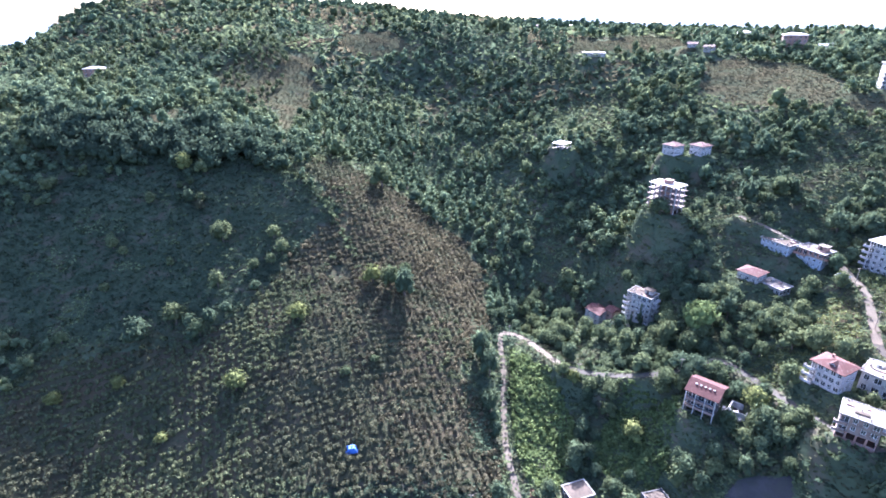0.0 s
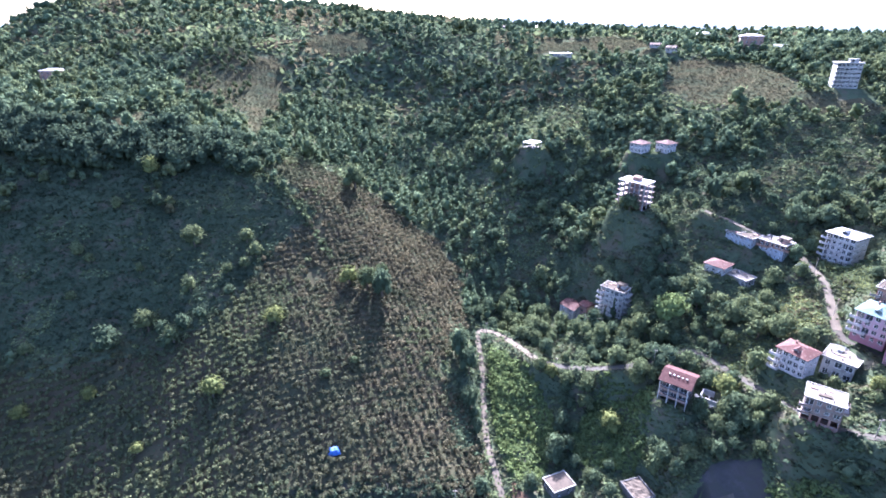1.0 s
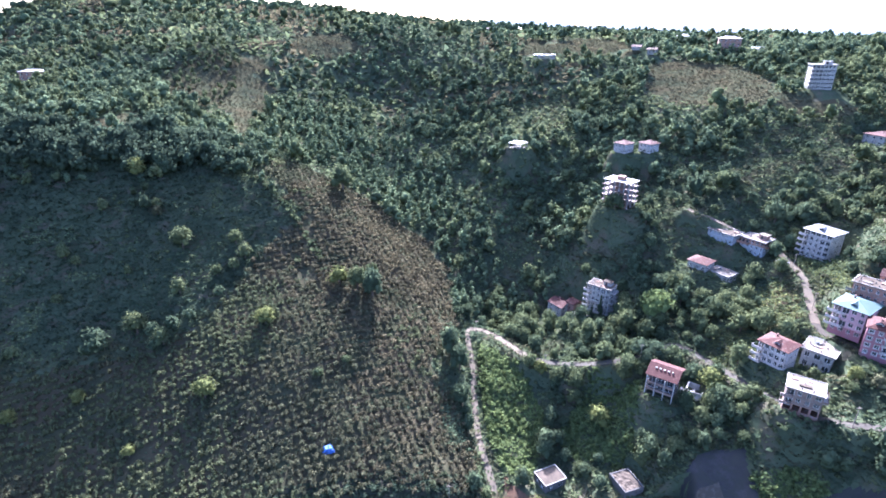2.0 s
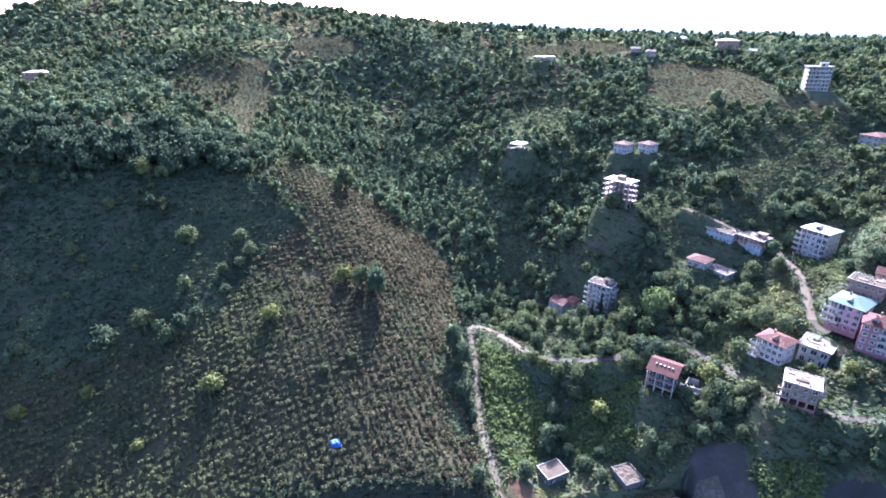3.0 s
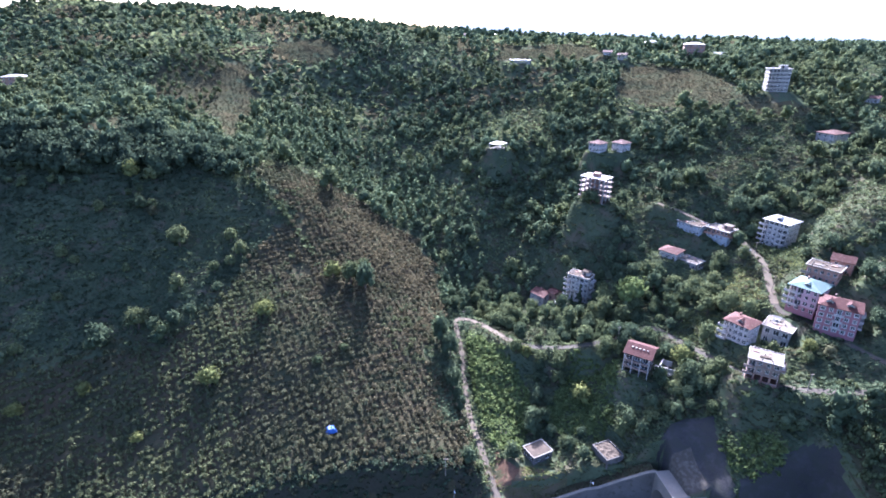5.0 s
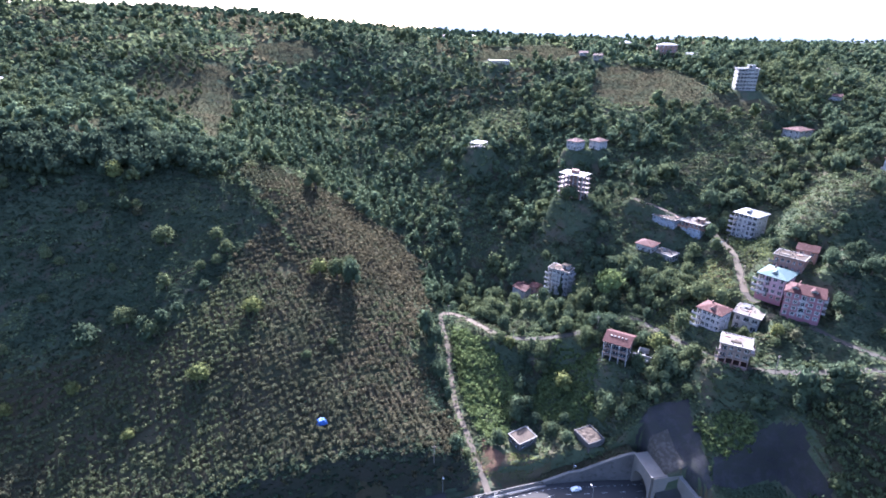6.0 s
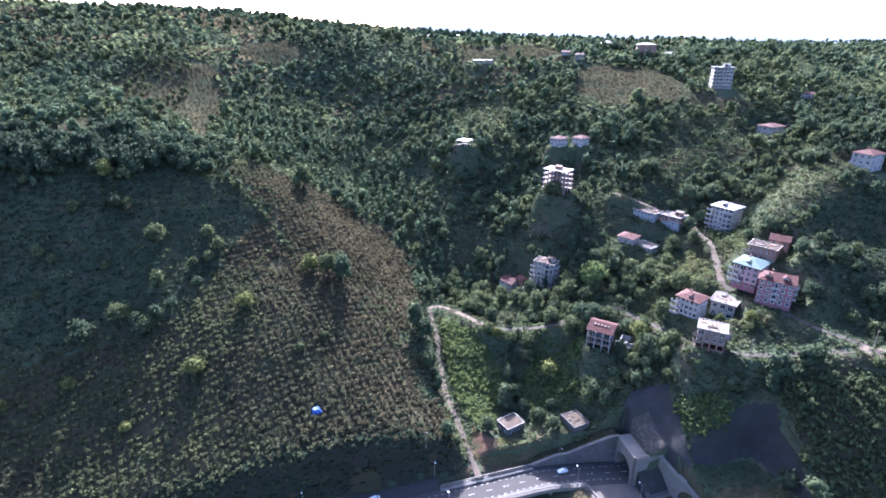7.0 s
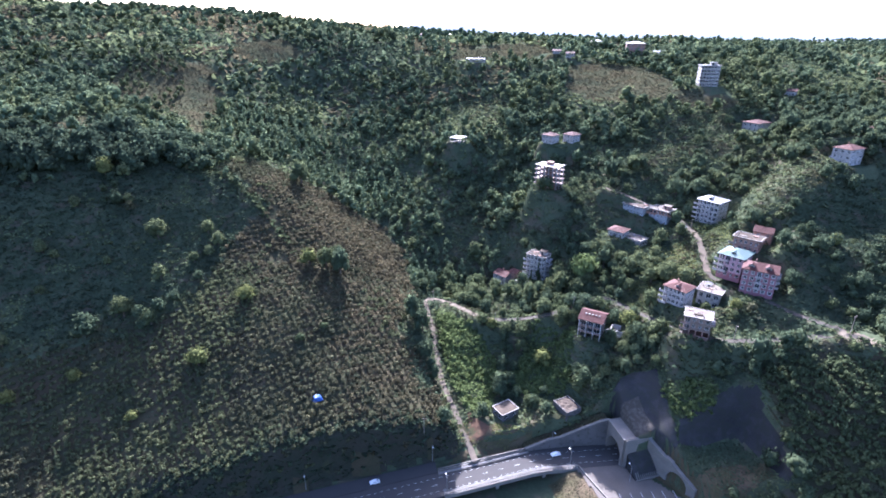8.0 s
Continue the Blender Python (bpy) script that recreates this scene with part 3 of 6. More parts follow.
for o, s0, s1 in ((0.3, 14, 74), (10.5, 14, 56)):
    for s in np.arange(s0 + 1.0, s1, 2.0):
        part("post", post_me, STEEL, bridge, m=pose(*hw(s, o, DECK - 0.1)))
    strip("guard_rail", s0, s1, o - 0.06, o + 0.06, DECK + 0.55, DECK + 0.9, STEEL, bridge)
for o, gap, dash in ((1.9, 1.6, 1.2), (5.4, 5.0, 2.5), (8.9, 1.6, 1.2)):
    verts, faces = [], []
    for s in np.arange(-140, 108, gap + dash):
        k = len(verts)
        verts += [hw(s, o - 0.07, DECK + 0.012), hw(s + dash, o - 0.07, DECK + 0.012), hw(s + dash, o + 0.07, DECK + 0.012), hw(s, o + 0.07, DECK + 0.012)]
        faces.append((k, k + 1, k + 2, k + 3))
    tagged(new("road_marking", mesh_of("road_marking", verts, faces, PAINT)), "broken white lane line on the highway", "road marking", kind="structure")


def wall_strip(bm, rows, thick, base):
    """An upright wall along rows of x, y, top, with its thickness to the left of the way; base None: a coping half a metre high."""
    p = np.array(rows, float)
    a, b = [], []
    for k in range(len(p)):
        d = p[min(k + 1, len(p) - 1), :2] - p[max(k - 1, 0), :2]
        d /= np.linalg.norm(d)
        q = p[k, :2] + thick * np.array([-d[1], d[0]])
        foot = p[k, 2] - 0.5 if base is None else base
        a.append((bm.verts.new((*p[k, :2], foot)), bm.verts.new((*p[k, :2], p[k, 2]))))
        b.append((bm.verts.new((*q, foot)), bm.verts.new((*q, p[k, 2]))))
    for k in range(len(p) - 1):
        bm.faces.new((a[k][0], a[k + 1][0], a[k + 1][1], a[k][1]))
        bm.faces.new((b[k + 1][0], b[k][0], b[k][1], b[k + 1][1]))
        bm.faces.new((a[k][1], a[k + 1][1], b[k + 1][1], b[k][1]))
    for k in (0, -1):
        bm.faces.new((a[k][0], a[k][1], b[k][1], b[k][0]))


portal = thing("tunnel_portal", pose(0, 0, 0), "concrete road tunnel portal with stepped wing wall", "tunnel portal")
bm = bmesh.new()
wall_strip(bm, [(55, 134.4, -43.4), (58, 134.4, -42.6), (66, 134.0, -39.8), (71, 133.6, -39.2), (80, 133.0, -35.8), (89, 131.4, -31.6), (92.4, 130.9, -30.8)], 0.7, DECK - 1)
part("wing_wall", bm, DARKWALL, portal, "dark stained concrete wing wall")
part("coping", [wall_strip(q, [(55, 134.2, -43.2), (58, 134.2, -42.4), (66, 133.8, -39.6), (71, 133.4, -39.0), (80, 132.8, -35.6), (89, 131.2, -31.4), (92.4, 130.7, -30.6)], 1.1, None) or q for q in [bmesh.new()]][0], CONCRETE, portal)
bm = bmesh.new()
wall_strip(bm, [(55, 135.1, -44.2), (58, 135.1, -43.2), (66, 134.7, -40.4), (71, 134.3, -39.8), (80, 133.7, -36.4), (89, 132.1, -32.2), (92.4, 131.6, -31.4)], 5.5, DECK - 1)
part("backfill", bm, GRASS, portal, "grassy earth backfill behind the wing wall")


def arch_wall(x, y0, y1, top0, top1, base, yc, r, spring, thick):
    """A headwall across the road with an arched mouth through it."""
    bm = bmesh.new()
    n = 18
    mouth = [(yc - r, base)] + [(yc - r * math.cos(math.pi * k / n), spring + r * math.sin(math.pi * k / n)) for k in range(n + 1)] + [(yc + r, base)]
    outer = []
    for y, z in mouth:
        yy = min(max(y0 + (y1 - y0) * (y - (yc - r)) / (2 * r), y0), y1)
        outer.append((yy, top0 + (top1 - top0) * (yy - y0) / (y1 - y0)))
    outer[0], outer[-1] = (y0, base), (y1, base)
    rings = []
    for dx in (0, thick):
        rings.append(([bm.verts.new((x + dx, *q)) for q in mouth], [bm.verts.new((x + dx, *q)) for q in outer]))
    for k in range(len(mouth) - 1):
        bm.faces.new((rings[0][0][k], rings[0][0][k + 1], rings[0][1][k + 1], rings[0][1][k]))
        bm.faces.new((rings[1][0][k + 1], rings[1][0][k], rings[1][1][k], rings[1][1][k + 1]))
        bm.faces.new((rings[0][0][k + 1], rings[0][0][k], rings[1][0][k], rings[1][0][k + 1]))
        bm.faces.new((rings[0][1][k], rings[0][1][k + 1], rings[1][1][k + 1], rings[1][1][k]))
    bmesh.ops.recalc_face_normals(bm, faces=bm.faces)
    return bm


def tube(x0, x1, yc, r, spring, base):
    bm = bmesh.new()
    n, rings = 14, []
    for x in (x0, x1):
        rings.append([bm.verts.new((x, yc - r, base))] + [bm.verts.new((x, yc - r * math.cos(math.pi * k / n), spring + r * math.sin(math.pi * k / n))) for k in range(n + 1)] + [bm.verts.new((x, yc + r, base))])
    for k in range(n + 2):
        bm.faces.new((rings[0][k], rings[0][k + 1], rings[1][k + 1], rings[1][k]))
    bm.faces.new(rings[1])
    return bm


part("headwall", arch_wall(92.4, 117.6, 131.2, -31.2, -30.8, DECK - 6, 124.4, 5.6, DECK + 3.4, 12.2), CONCRETE, portal, "pale concrete headwall with an arched mouth")
part("side_wall", boxes((92.9, 105.2, 116.6, 116.95, DECK - 6, -30.7)), CONCRETE, portal, "grey concrete side wall of the portal")
part("tunnel_lining", tube(104.5, 150, 124.4, 5.6, DECK + 3.4, DECK - 0.2), INNER, portal, "dark tunnel lining")
part("coping", boxes((92.1, 92.9, 117.3, 131.4, -30.9, -30.45), (92.9, 105.0, 117.3, 118.0, -31.1, -30.6)), CONCRETE, portal)

portal2 = thing("tunnel_portal", pose(103.5, 116.5, 0, 0, 0, 19), "lower concrete tunnel portal with a stepped parapet", "tunnel portal")
part("headwall", arch_wall(0, -24, 0, -39.9, -31.6, DECK - 6, -15.5, 4.8, DECK + 2.2, 1.4), CONCRETE, portal2, "concrete headwall with a stepped sloping top")
part("tunnel_lining", tube(1.4, 30, -15.5, 4.8, DECK + 2.2, DECK - 0.2), INNER, portal2, "dark tunnel lining")
for rows, foot in (([(-0.15, 0, -31.1), (-0.15, -9, -34.3)], -35.5), ([(-0.15, -9.004, -33.6), (-0.15, -12.5, -34.4)], -36.6), ([(-0.15, -12.504, -34.9), (-0.15, -18, -37.2), (-0.15, -21.5, -38.5), (-0.15, -24, -39.7)], None)):
    bm = bmesh.new()
    wall_strip(bm, rows, 1.7, foot)
    part("parapet", bm, CONCRETE, portal2, "pale concrete parapet sloping down in steps")

yard = [(77, 92), (73, 121.5), (92.5, 121.5), (93, 116), (98, 115), (108, 96), (108, 88)]
patch("concrete_apron", yard, APRON, 0.52, "pale concrete yard below the tunnel portals", "yard", step=1.0, ragged=0.0)
retaining = thing("retaining_wall", pose(0, 0, 0), "grey concrete retaining wall beside the bridge", "wall")
bm = bmesh.new()
wall_strip(bm, [(74, 121.6, DECK + 0.5), (74.6, 120.0, DECK + 0.5), (75, 118.5, DECK + 0.5)], 0.5, DECK - 6.5)
part("wall", bm, CONCRETE, retaining)
bm = bmesh.new()
wall_strip(bm, [(74.6, 119.5, DECK + 0.5), (76.5, 110, DECK + 0.4), (79, 98, DECK + 0.4), (81, 88, DECK + 0.4)], 0.5, DECK - 6.5)
part("wall", bm, CONCRETE, retaining)
fins = thing("louvre_bank", pose(0, 0, 0), "planted bank, darkened for shade, with slender concrete fins beside the portal", "louvre")
bm = bmesh.new()
low, up = [(94.5, 108.2, DECK - 0.6), (110.5, 109.6, DECK - 0.6)], [(94.5, 117.5, -37.0), (106.5, 115.8, -36.5)]
vs = [bm.verts.new(p) for p in low + up[::-1]] + [bm.verts.new((p[0], p[1], DECK - 6)) for p in low + up[::-1]]
for f in ((0, 1, 2, 3), (7, 6, 5, 4), (0, 4, 5, 1), (1, 5, 6, 2), (2, 6, 7, 3), (3, 7, 4, 0)):
    bm.faces.new([vs[k] for k in f])
# same darkened surface gives the recess its shade
part("bank", bm, SHOTCRETE, fins, "weedy bank darkened for shade")
fin_me = data_of("fin", boxes((-0.14, 0.14, -0.25, 2.6, 0, 0.5)), CONCRETE)
for k in range(15):
    part("fin", fin_me, CONCRETE, fins, m=pose(95.5 + 0.98 * k, 108.9 + 0.085 * k, DECK + 0.0, 41, 0, 0))
part("foot_wall", boxes((0, 16.2, -0.35, 0, -1.0, 0.7)), CONCRETE, fins, m=pose(94.5, 108.2, DECK - 0.2, 0, 0, 5))
for s in range(6):
    tagged(new("yard_line", data_of("yard_line", boxes((-0.1, 0.1, -2.4, 2.4, 0, 0.012)), PAINT)), "white parking line on the yard", "marking", kind="structure").matrix_basis = pose(84 + 4.5 * s, 101.5 - 0.6 * s, DECK - 0.06, 0, 0, -8)



def street_lamp(x, y, z, turn, tall=9.0):
    lamp = thing("street_lamp", pose(x, y, z, 0, 0, turn), "grey steel street lamp with a short bent arm", "street lamp", "highway lamps")
    bm = bmesh.new()
    bmesh.ops.create_cone(bm, cap_ends=True, segments=8, radius1=0.13, radius2=0.07, depth=tall, matrix=Matrix.Translation((0, 0, tall / 2)))
    part("pole", bm, STEEL, lamp)
    bm = bmesh.new()
    bmesh.ops.create_cone(bm, cap_ends=True, segments=6, radius1=0.06, radius2=0.05, depth=2.0, matrix=pose(0, -0.9, tall + 0.25, 75, 0, 0))
    part("arm", bm, STEEL, lamp)
    bm = boxes((-0.18, 0.18, -2.3, -1.5, tall + 0.42, tall + 0.58))
    bmesh.ops.bevel(bm, geom=bm.edges[:], offset=0.05, segments=1, affect="EDGES")
    part("lamp_head", bm, FRAME, lamp)


for s, o in ((13, 18.9), (68, 13.0), (-41, 18.9), (-85, 18.9)):
    c = hw(s, o, DECK)
    street_lamp(c[0], c[1], c[2] - (0.2 if s < 14 or s > 60 else -0.3), 0)
street_lamp(70, -1.4 + hw(70, 0, 0)[1], DECK + 0.3, 180)
street_lamp(15, -1.35 + hw(15, 0, 0)[1], DECK + 0.3, 180)
street_lamp(92, 109, DECK - 0.2, 180, 7.5)


def car(m, label):
    ob = thing("car", m, label, "car", "cars")
    bm = bmesh.new()
    prof = [(-2.1, 0.35), (-2.15, 0.8), (-1.9, 0.98), (-1.35, 1.02), (-0.75, 1.45), (0.75, 1.47), (1.5, 1.0), (2.05, 0.9), (2.15, 0.55), (2.1, 0.35)]
    sides = []
    for y, s in ((-0.85, 1), (0.85, 1)):
        sides.append([bm.verts.new((px, y * (0.82 if pz > 1.2 else 1.0), pz)) for px, pz in prof])
    for k in range(len(prof)):
        j = (k + 1) % len(prof)
        bm.faces.new((sides[0][k], sides[0][j], sides[1][j], sides[1][k]))
    bm.faces.new(sides[0][::-1])
    bm.faces.new(sides[1])
    bmesh.ops.recalc_face_normals(bm, faces=bm.faces)
    part("body", bm, CARWHITE, ob)
    part("windscreen", boxes((0.85, 1.35, -0.68, 0.68, 1.08, 1.32)), GLASS, ob, m=pose(0, 0, 0))
    part("side_window", boxes((-0.7, 0.7, -0.80, -0.72, 1.05, 1.36)), GLASS, ob)
    part("side_window", boxes((-0.7, 0.7, 0.72, 0.80, 1.05, 1.36)), GLASS, ob)
    for wx in (-1.3, 1.35):
        for wy in (-0.82, 0.82):
            bm = bmesh.new()
            bmesh.ops.create_cone(bm, cap_ends=True, segments=14, radius1=0.32, radius2=0.32, depth=0.2, matrix=pose(wx, wy, 0.32, 90, 0, 0))
            part("wheel", bm, RUBBER, ob)


c = hw(-13, 14.5, DECK - 0.25)
car(pose(*c, 0, 0, 6), "white hatchback car driving on the slip road")
c = hw(67.5, 7.5, DECK)
car(pose(*c, 0, 0, 4), "white car on the highway before the tunnel")

# ---- houses ----
PANES = {}


def window_data(w, h):
    key = (round(w, 2), round(h, 2))
    if key not in PANES:
        f = 0.07
        bm = boxes((-w / 2, w / 2, -0.05, 0.05, 0, f), (-w / 2, w / 2, -0.05, 0.05, h - f, h), (-w / 2, -w / 2 + f, -0.05, 0.05, f, h - f), (w / 2 - f, w / 2, -0.05, 0.05, f, h - f), (-f / 2, f / 2, -0.05, 0.05, f, h - f))
        PANES[key] = (data_of("window", bm, FRAME), data_of("pane", boxes((-w / 2 + f, w / 2 - f, -0.015, 0.015, f, h - f)), GLASS))
    return PANES[key]


def facade(bm, a, b, z0, z1, holes, depth=0.25):
    """An upright wall from a to b (outside on the right of the way) with recessed openings."""
    a, b = Vector(a), Vector(b)
    ux, length = (b - a).normalized(), (b - a).length
    inward = Vector((-ux.y, ux.x))
    us = sorted({0.0, length} | {h[0] for h in holes} | {h[1] for h in holes})
    vs = sorted({z0, z1} | {h[2] for h in holes} | {h[3] for h in holes})
    at = lambda u, v, d=0.0: bm.verts.new((*(a + ux * u + inward * d), v))
    for i in range(len(us) - 1):
        for j in range(len(vs) - 1):
            mu, mv = (us[i] + us[i + 1]) / 2, (vs[j] + vs[j + 1]) / 2
            if any(h[0] < mu < h[1] and h[2] < mv < h[3] for h in holes):
                continue
            bm.faces.new((at(us[i], vs[j]), at(us[i + 1], vs[j]), at(us[i + 1], vs[j + 1]), at(us[i], vs[j + 1])))
    for u0, u1, v0, v1 in holes:
        ring = ((u0, v0), (u1, v0), (u1, v1), (u0, v1))
        for k in range(4):
            p, q = ring[k], ring[(k + 1) % 4]
            bm.faces.new((at(*p), at(*q), at(*q, depth), at(*p, depth)))


def hip_roof(w, d, rise, over, kind, thick=0.18):
    bm = bmesh.new()
    X, Y = w / 2 + over, d / 2 + over
    if kind == "hip":
        r = max(X - Y, 0) if X >= Y else 0
        q = max(Y - X, 0) if Y > X else 0
        ridge = [(-r, -q), (r, q)] if r or q else [(0, 0), (0, 0)]
    else:
        ridge = [(-X, 0), (X, 0)]
    for dz in (0, -thick):
        e = [bm.verts.new((sx * X, sy * Y, dz)) for sx, sy in ((-1, -1), (1, -1), (1, 1), (-1, 1))]
        if kind == "hip" and X < Y:
            g = [bm.verts.new((0, -(Y - X), rise + dz)), bm.verts.new((0, Y - X, rise + dz))]
            fs = [(e[0], e[1], g[0]), (e[1], e[2], g[1], g[0]), (e[2], e[3], g[1]), (e[3], e[0], g[0], g[1])]
        elif kind == "hip" and X - Y < 0.05:
            g = [bm.verts.new((0, 0, rise + dz))]
            fs = [(e[0], e[1], g[0]), (e[1], e[2], g[0]), (e[2], e[3], g[0]), (e[3], e[0], g[0])]
        else:
            g = [bm.verts.new((ridge[0][0], 0, rise + dz)), bm.verts.new((ridge[1][0], 0, rise + dz))]
            fs = [(e[0], e[1], g[1], g[0]), (e[2], e[3], g[0], g[1])]
            if kind == "hip":
                fs += [(e[1], e[2], g[1]), (e[3], e[0], g[0])]
        for f in fs:
            bm.faces.new(f if dz == 0 else f[::-1])
        if dz == 0:
            top = e
        else:
            for k in range(4):
                bm.faces.new((top[k], e[k], e[(k + 1) % 4], top[(k + 1) % 4]))
    return bm


def gable_dormer(ob, x, y, z, w, deep, tall, wall, roof_mat):
    """A small dormer whose gable looks to the front."""
    part("dormer", boxes((x - w / 2, x + w / 2, y, y + deep, z, z + tall)), wall, ob)
    bm = bmesh.new()
    e, r = w / 2 + 0.25, tall + 0.35 * w
    for dz in (0.0, 0.12):
        vs = [bm.verts.new((x + sx * e if sx else x, y - 0.25 if k == 0 else y + deep, z + (r if sx == 0 else tall - 0.1) + dz)) for k in (0, 1) for sx in (-1, 0, 1)]
        for f in ((0, 1, 4, 3), (1, 2, 5, 4)):
            bm.faces.new([vs[i] for i in f])
        if dz == 0:
            low = vs
    for i, j in ((0, 1), (1, 2)):
        bm.faces.new((low[i], low[j], vs[j], vs[i]))
    part("dormer_roof", bm, roof_mat, ob)
    bm = bmesh.new()
    bm.faces.new([bm.verts.new(p) for p in ((x - w / 2, y + 0.02, z + tall), (x + w / 2, y + 0.02, z + tall), (x, y + 0.02, z + r))])
    part("dormer_gable", bm, wall, ob)
    part("dormer_window", boxes((x - w * 0.28, x + w * 0.28, y - 0.03, y + 0.02, z + tall * 0.35, z + tall * 0.9)), GLASS, ob)


def house(key, label, wall, roof, roof_mat, category="house", front=3, side=3, win=(1.5, 1.6), balconies=(), rise=2.2, over=0.7, floor_band=None, lower=None, upper=None, top_win=None, group="village houses", chimney=False, hut=False, tank=False, dormer=(), stilts=0, surround=None, stubs=0, porch=False, skylights=0, front_mat=None):
    hx, hy, eave, turn, w, d, n, fh = SITES[key]
    ob = thing("house", pose(hx, hy, BASE[key], 0, 0, turn), label, category, group)
    luck = random.Random(key)
    top = n * fh
    corners = [(-w / 2, -d / 2), (w / 2, -d / 2), (w / 2, d / 2), (-w / 2, d / 2)]
    counts = (front, side, front, side)
    spots = []
    for level in range(n):
        bm = bmesh.new()
        za, zb = (level * fh if level else -1.5), (level + 1) * fh
        for k in range(4):
            a, b = corners[k], corners[(k + 1) % 4]
            length = math.dist(a, b)
            holes = []
            m = counts[k]
            wide = top_win if (top_win and level == n - 1) else win
            for c in range(m):
                if stilts and level < stilts and k == 0:
                    u, ww, sill, hh = (c + 0.5) * length / m, length / m - 0.6, 0.2, fh - 0.6
                else:
                    u, ww, sill, hh = (c + 0.5) * length / m, min(wide[0] * luck.choice((0.75, 1.0, 1.0)), length / m - 0.45), 0.8, min(wide[1], fh - 1.05)
                    if any(bk == k and lv == level and u0 < u / length < u1 for bk, lv, u0, u1 in balconies):
                        ww, sill, hh = min(1.4 * ww, length / m - 0.4), 0.12, min(wide[1] + 0.7, fh - 0.4)
                holes.append((u - ww / 2, u + ww / 2, level * fh + sill, level * fh + sill + hh))
                spots.append((k, u, level * fh + sill, ww, hh, stilts and level < stilts and k == 0))
            facade(bm, a, b, za, zb, holes)
        box(bm, -w / 2 + 0.3, w / 2 - 0.3, -d / 2 + 0.3, d / 2 - 0.3, za + 0.02, za + 0.12)
        bmesh.ops.remove_doubles(bm, verts=bm.verts, dist=1e-4)
        part("wall", bm, lower if (lower and level == 0) else upper if (upper and level == n - 1) else wall, ob)
        if floor_band and level:
            t = 0.06
            part("floor_band", boxes((-w / 2 - t, w / 2 + t, -d / 2 - t, d / 2 + t, level * fh - 0.16, level * fh + 0.12)), floor_band, ob)
    ends = [math.atan2(corners[(k + 1) % 4][1] - corners[k][1], corners[(k + 1) % 4][0] - corners[k][0]) for k in range(4)]
    for k, u, z, ww, hh, gap in spots:
        if gap:
            continue
        a = Vector(corners[k])
        ux = Vector((math.cos(ends[k]), math.sin(ends[k])))
        p = a + ux * u + Vector((-ux.y, ux.x)) * 0.2
        fr, pane = window_data(ww, hh)
        wi = part("window", fr, FRAME, ob, m=pose(p.x, p.y, z, 0, 0, math.degrees(ends[k])))
        part("pane", pane, GLASS, wi)
        if surround and k < 2:
            s = 0.28
            part("surround", boxes((-ww / 2 - s, -ww / 2, -0.26, -0.2, -s, hh + s), (ww / 2, ww / 2 + s, -0.26, -0.2, -s, hh + s), (-ww / 2, ww / 2, -0.26, -0.2, hh, hh + s), (-ww / 2, ww / 2, -0.26, -0.2, -s, 0)), surround, wi)
    for k, level, u0, u1 in balconies:
        a, b = Vector(corners[k]), Vector(corners[(k + 1) % 4])
        length = (b - a).length
        p = a + (b - a) * (u0 + u1) / 2
        half, deep = (u1 - u0) * length / 2, 1.7
        bal = part("balcony", boxes((-half, half, -deep, -0.004, -0.18, 0.0)), front_mat or WHITE, ob, "", m=pose(p.x, p.y, level * fh, 0, 0, math.degrees(ends[k])))
        solid = front_mat or (wall if wall is not BRICK else CONCRETE)
        part("railing", boxes((-half, half, -deep, -deep + 0.08, 0.0, 0.85), (-half, -half + 0.08, -deep + 0.08, -0.01, 0.0, 0.85), (half - 0.08, half, -deep + 0.08, -0.01, 0.0, 0.85)), solid, bal)
    if roof == "flat":
        part("roof", boxes((-w / 2 - over, w / 2 + over, -d / 2 - over, d / 2 + over, top, top + 0.25)), roof_mat, ob)
        x, y, t = w / 2 + over - 0.12, d / 2 + over - 0.12, 0.12
        part("parapet", boxes((-x - t, x + t, -y - t, -y + t, top + 0.25, top + 0.5), (-x - t, x + t, y - t, y + t, top + 0.25, top + 0.5), (-x - t, -x + t, -y + t, y - t, top + 0.25, top + 0.5), (x - t, x + t, -y + t, y - t, top + 0.25, top + 0.5)), CREAM, ob)
    else:
        part("roof", hip_roof(w, d, rise, over, roof), roof_mat, ob, m=pose(0, 0, top + 0.18))
        if roof == "gable":
            bm = bmesh.new()
            for sx in (-1, 1):
                x = sx * (w / 2 - 0.02)
                bm.faces.new([bm.verts.new(c) for c in ((x, -d / 2, top), (x, d / 2, top), (x, 0, top + rise * d / (d + 2 * over)))])
            part("gable_wall", bm, wall, ob)
    for k in range(stubs):
        x, y = luck.uniform(-0.42, 0.42) * w, luck.choice((-0.42, 0.0, 0.42)) * d
        part("column_stub", boxes((x - 0.18, x + 0.18, y - 0.18, y + 0.18, top + 0.26, top + luck.uniform(0.8, 1.5))), CONCRETE, ob)
        x, y, s = luck.uniform(-0.38, 0.38) * w, luck.uniform(-0.35, 0.35) * d, luck.uniform(0.4, 1.3)
        part("debris_block", boxes((x - s, x + s, y - 0.6 * s, y + 0.6 * s, top + 0.26, top + 0.3 + 0.3 * s)), luck.choice((BRICK, BROWNROOF, CONCRETE)), ob)
    if hut:
        part("stair_hut", boxes((w * 0.05, w * 0.38, d * 0.0, d * 0.36, top + 0.26, top + 2.3)), upper or wall, ob)
        part("hut_roof", boxes((w * 0.02, w * 0.41, -d * 0.04, d * 0.40, top + 2.3, top + 2.48)), roof_mat, ob)
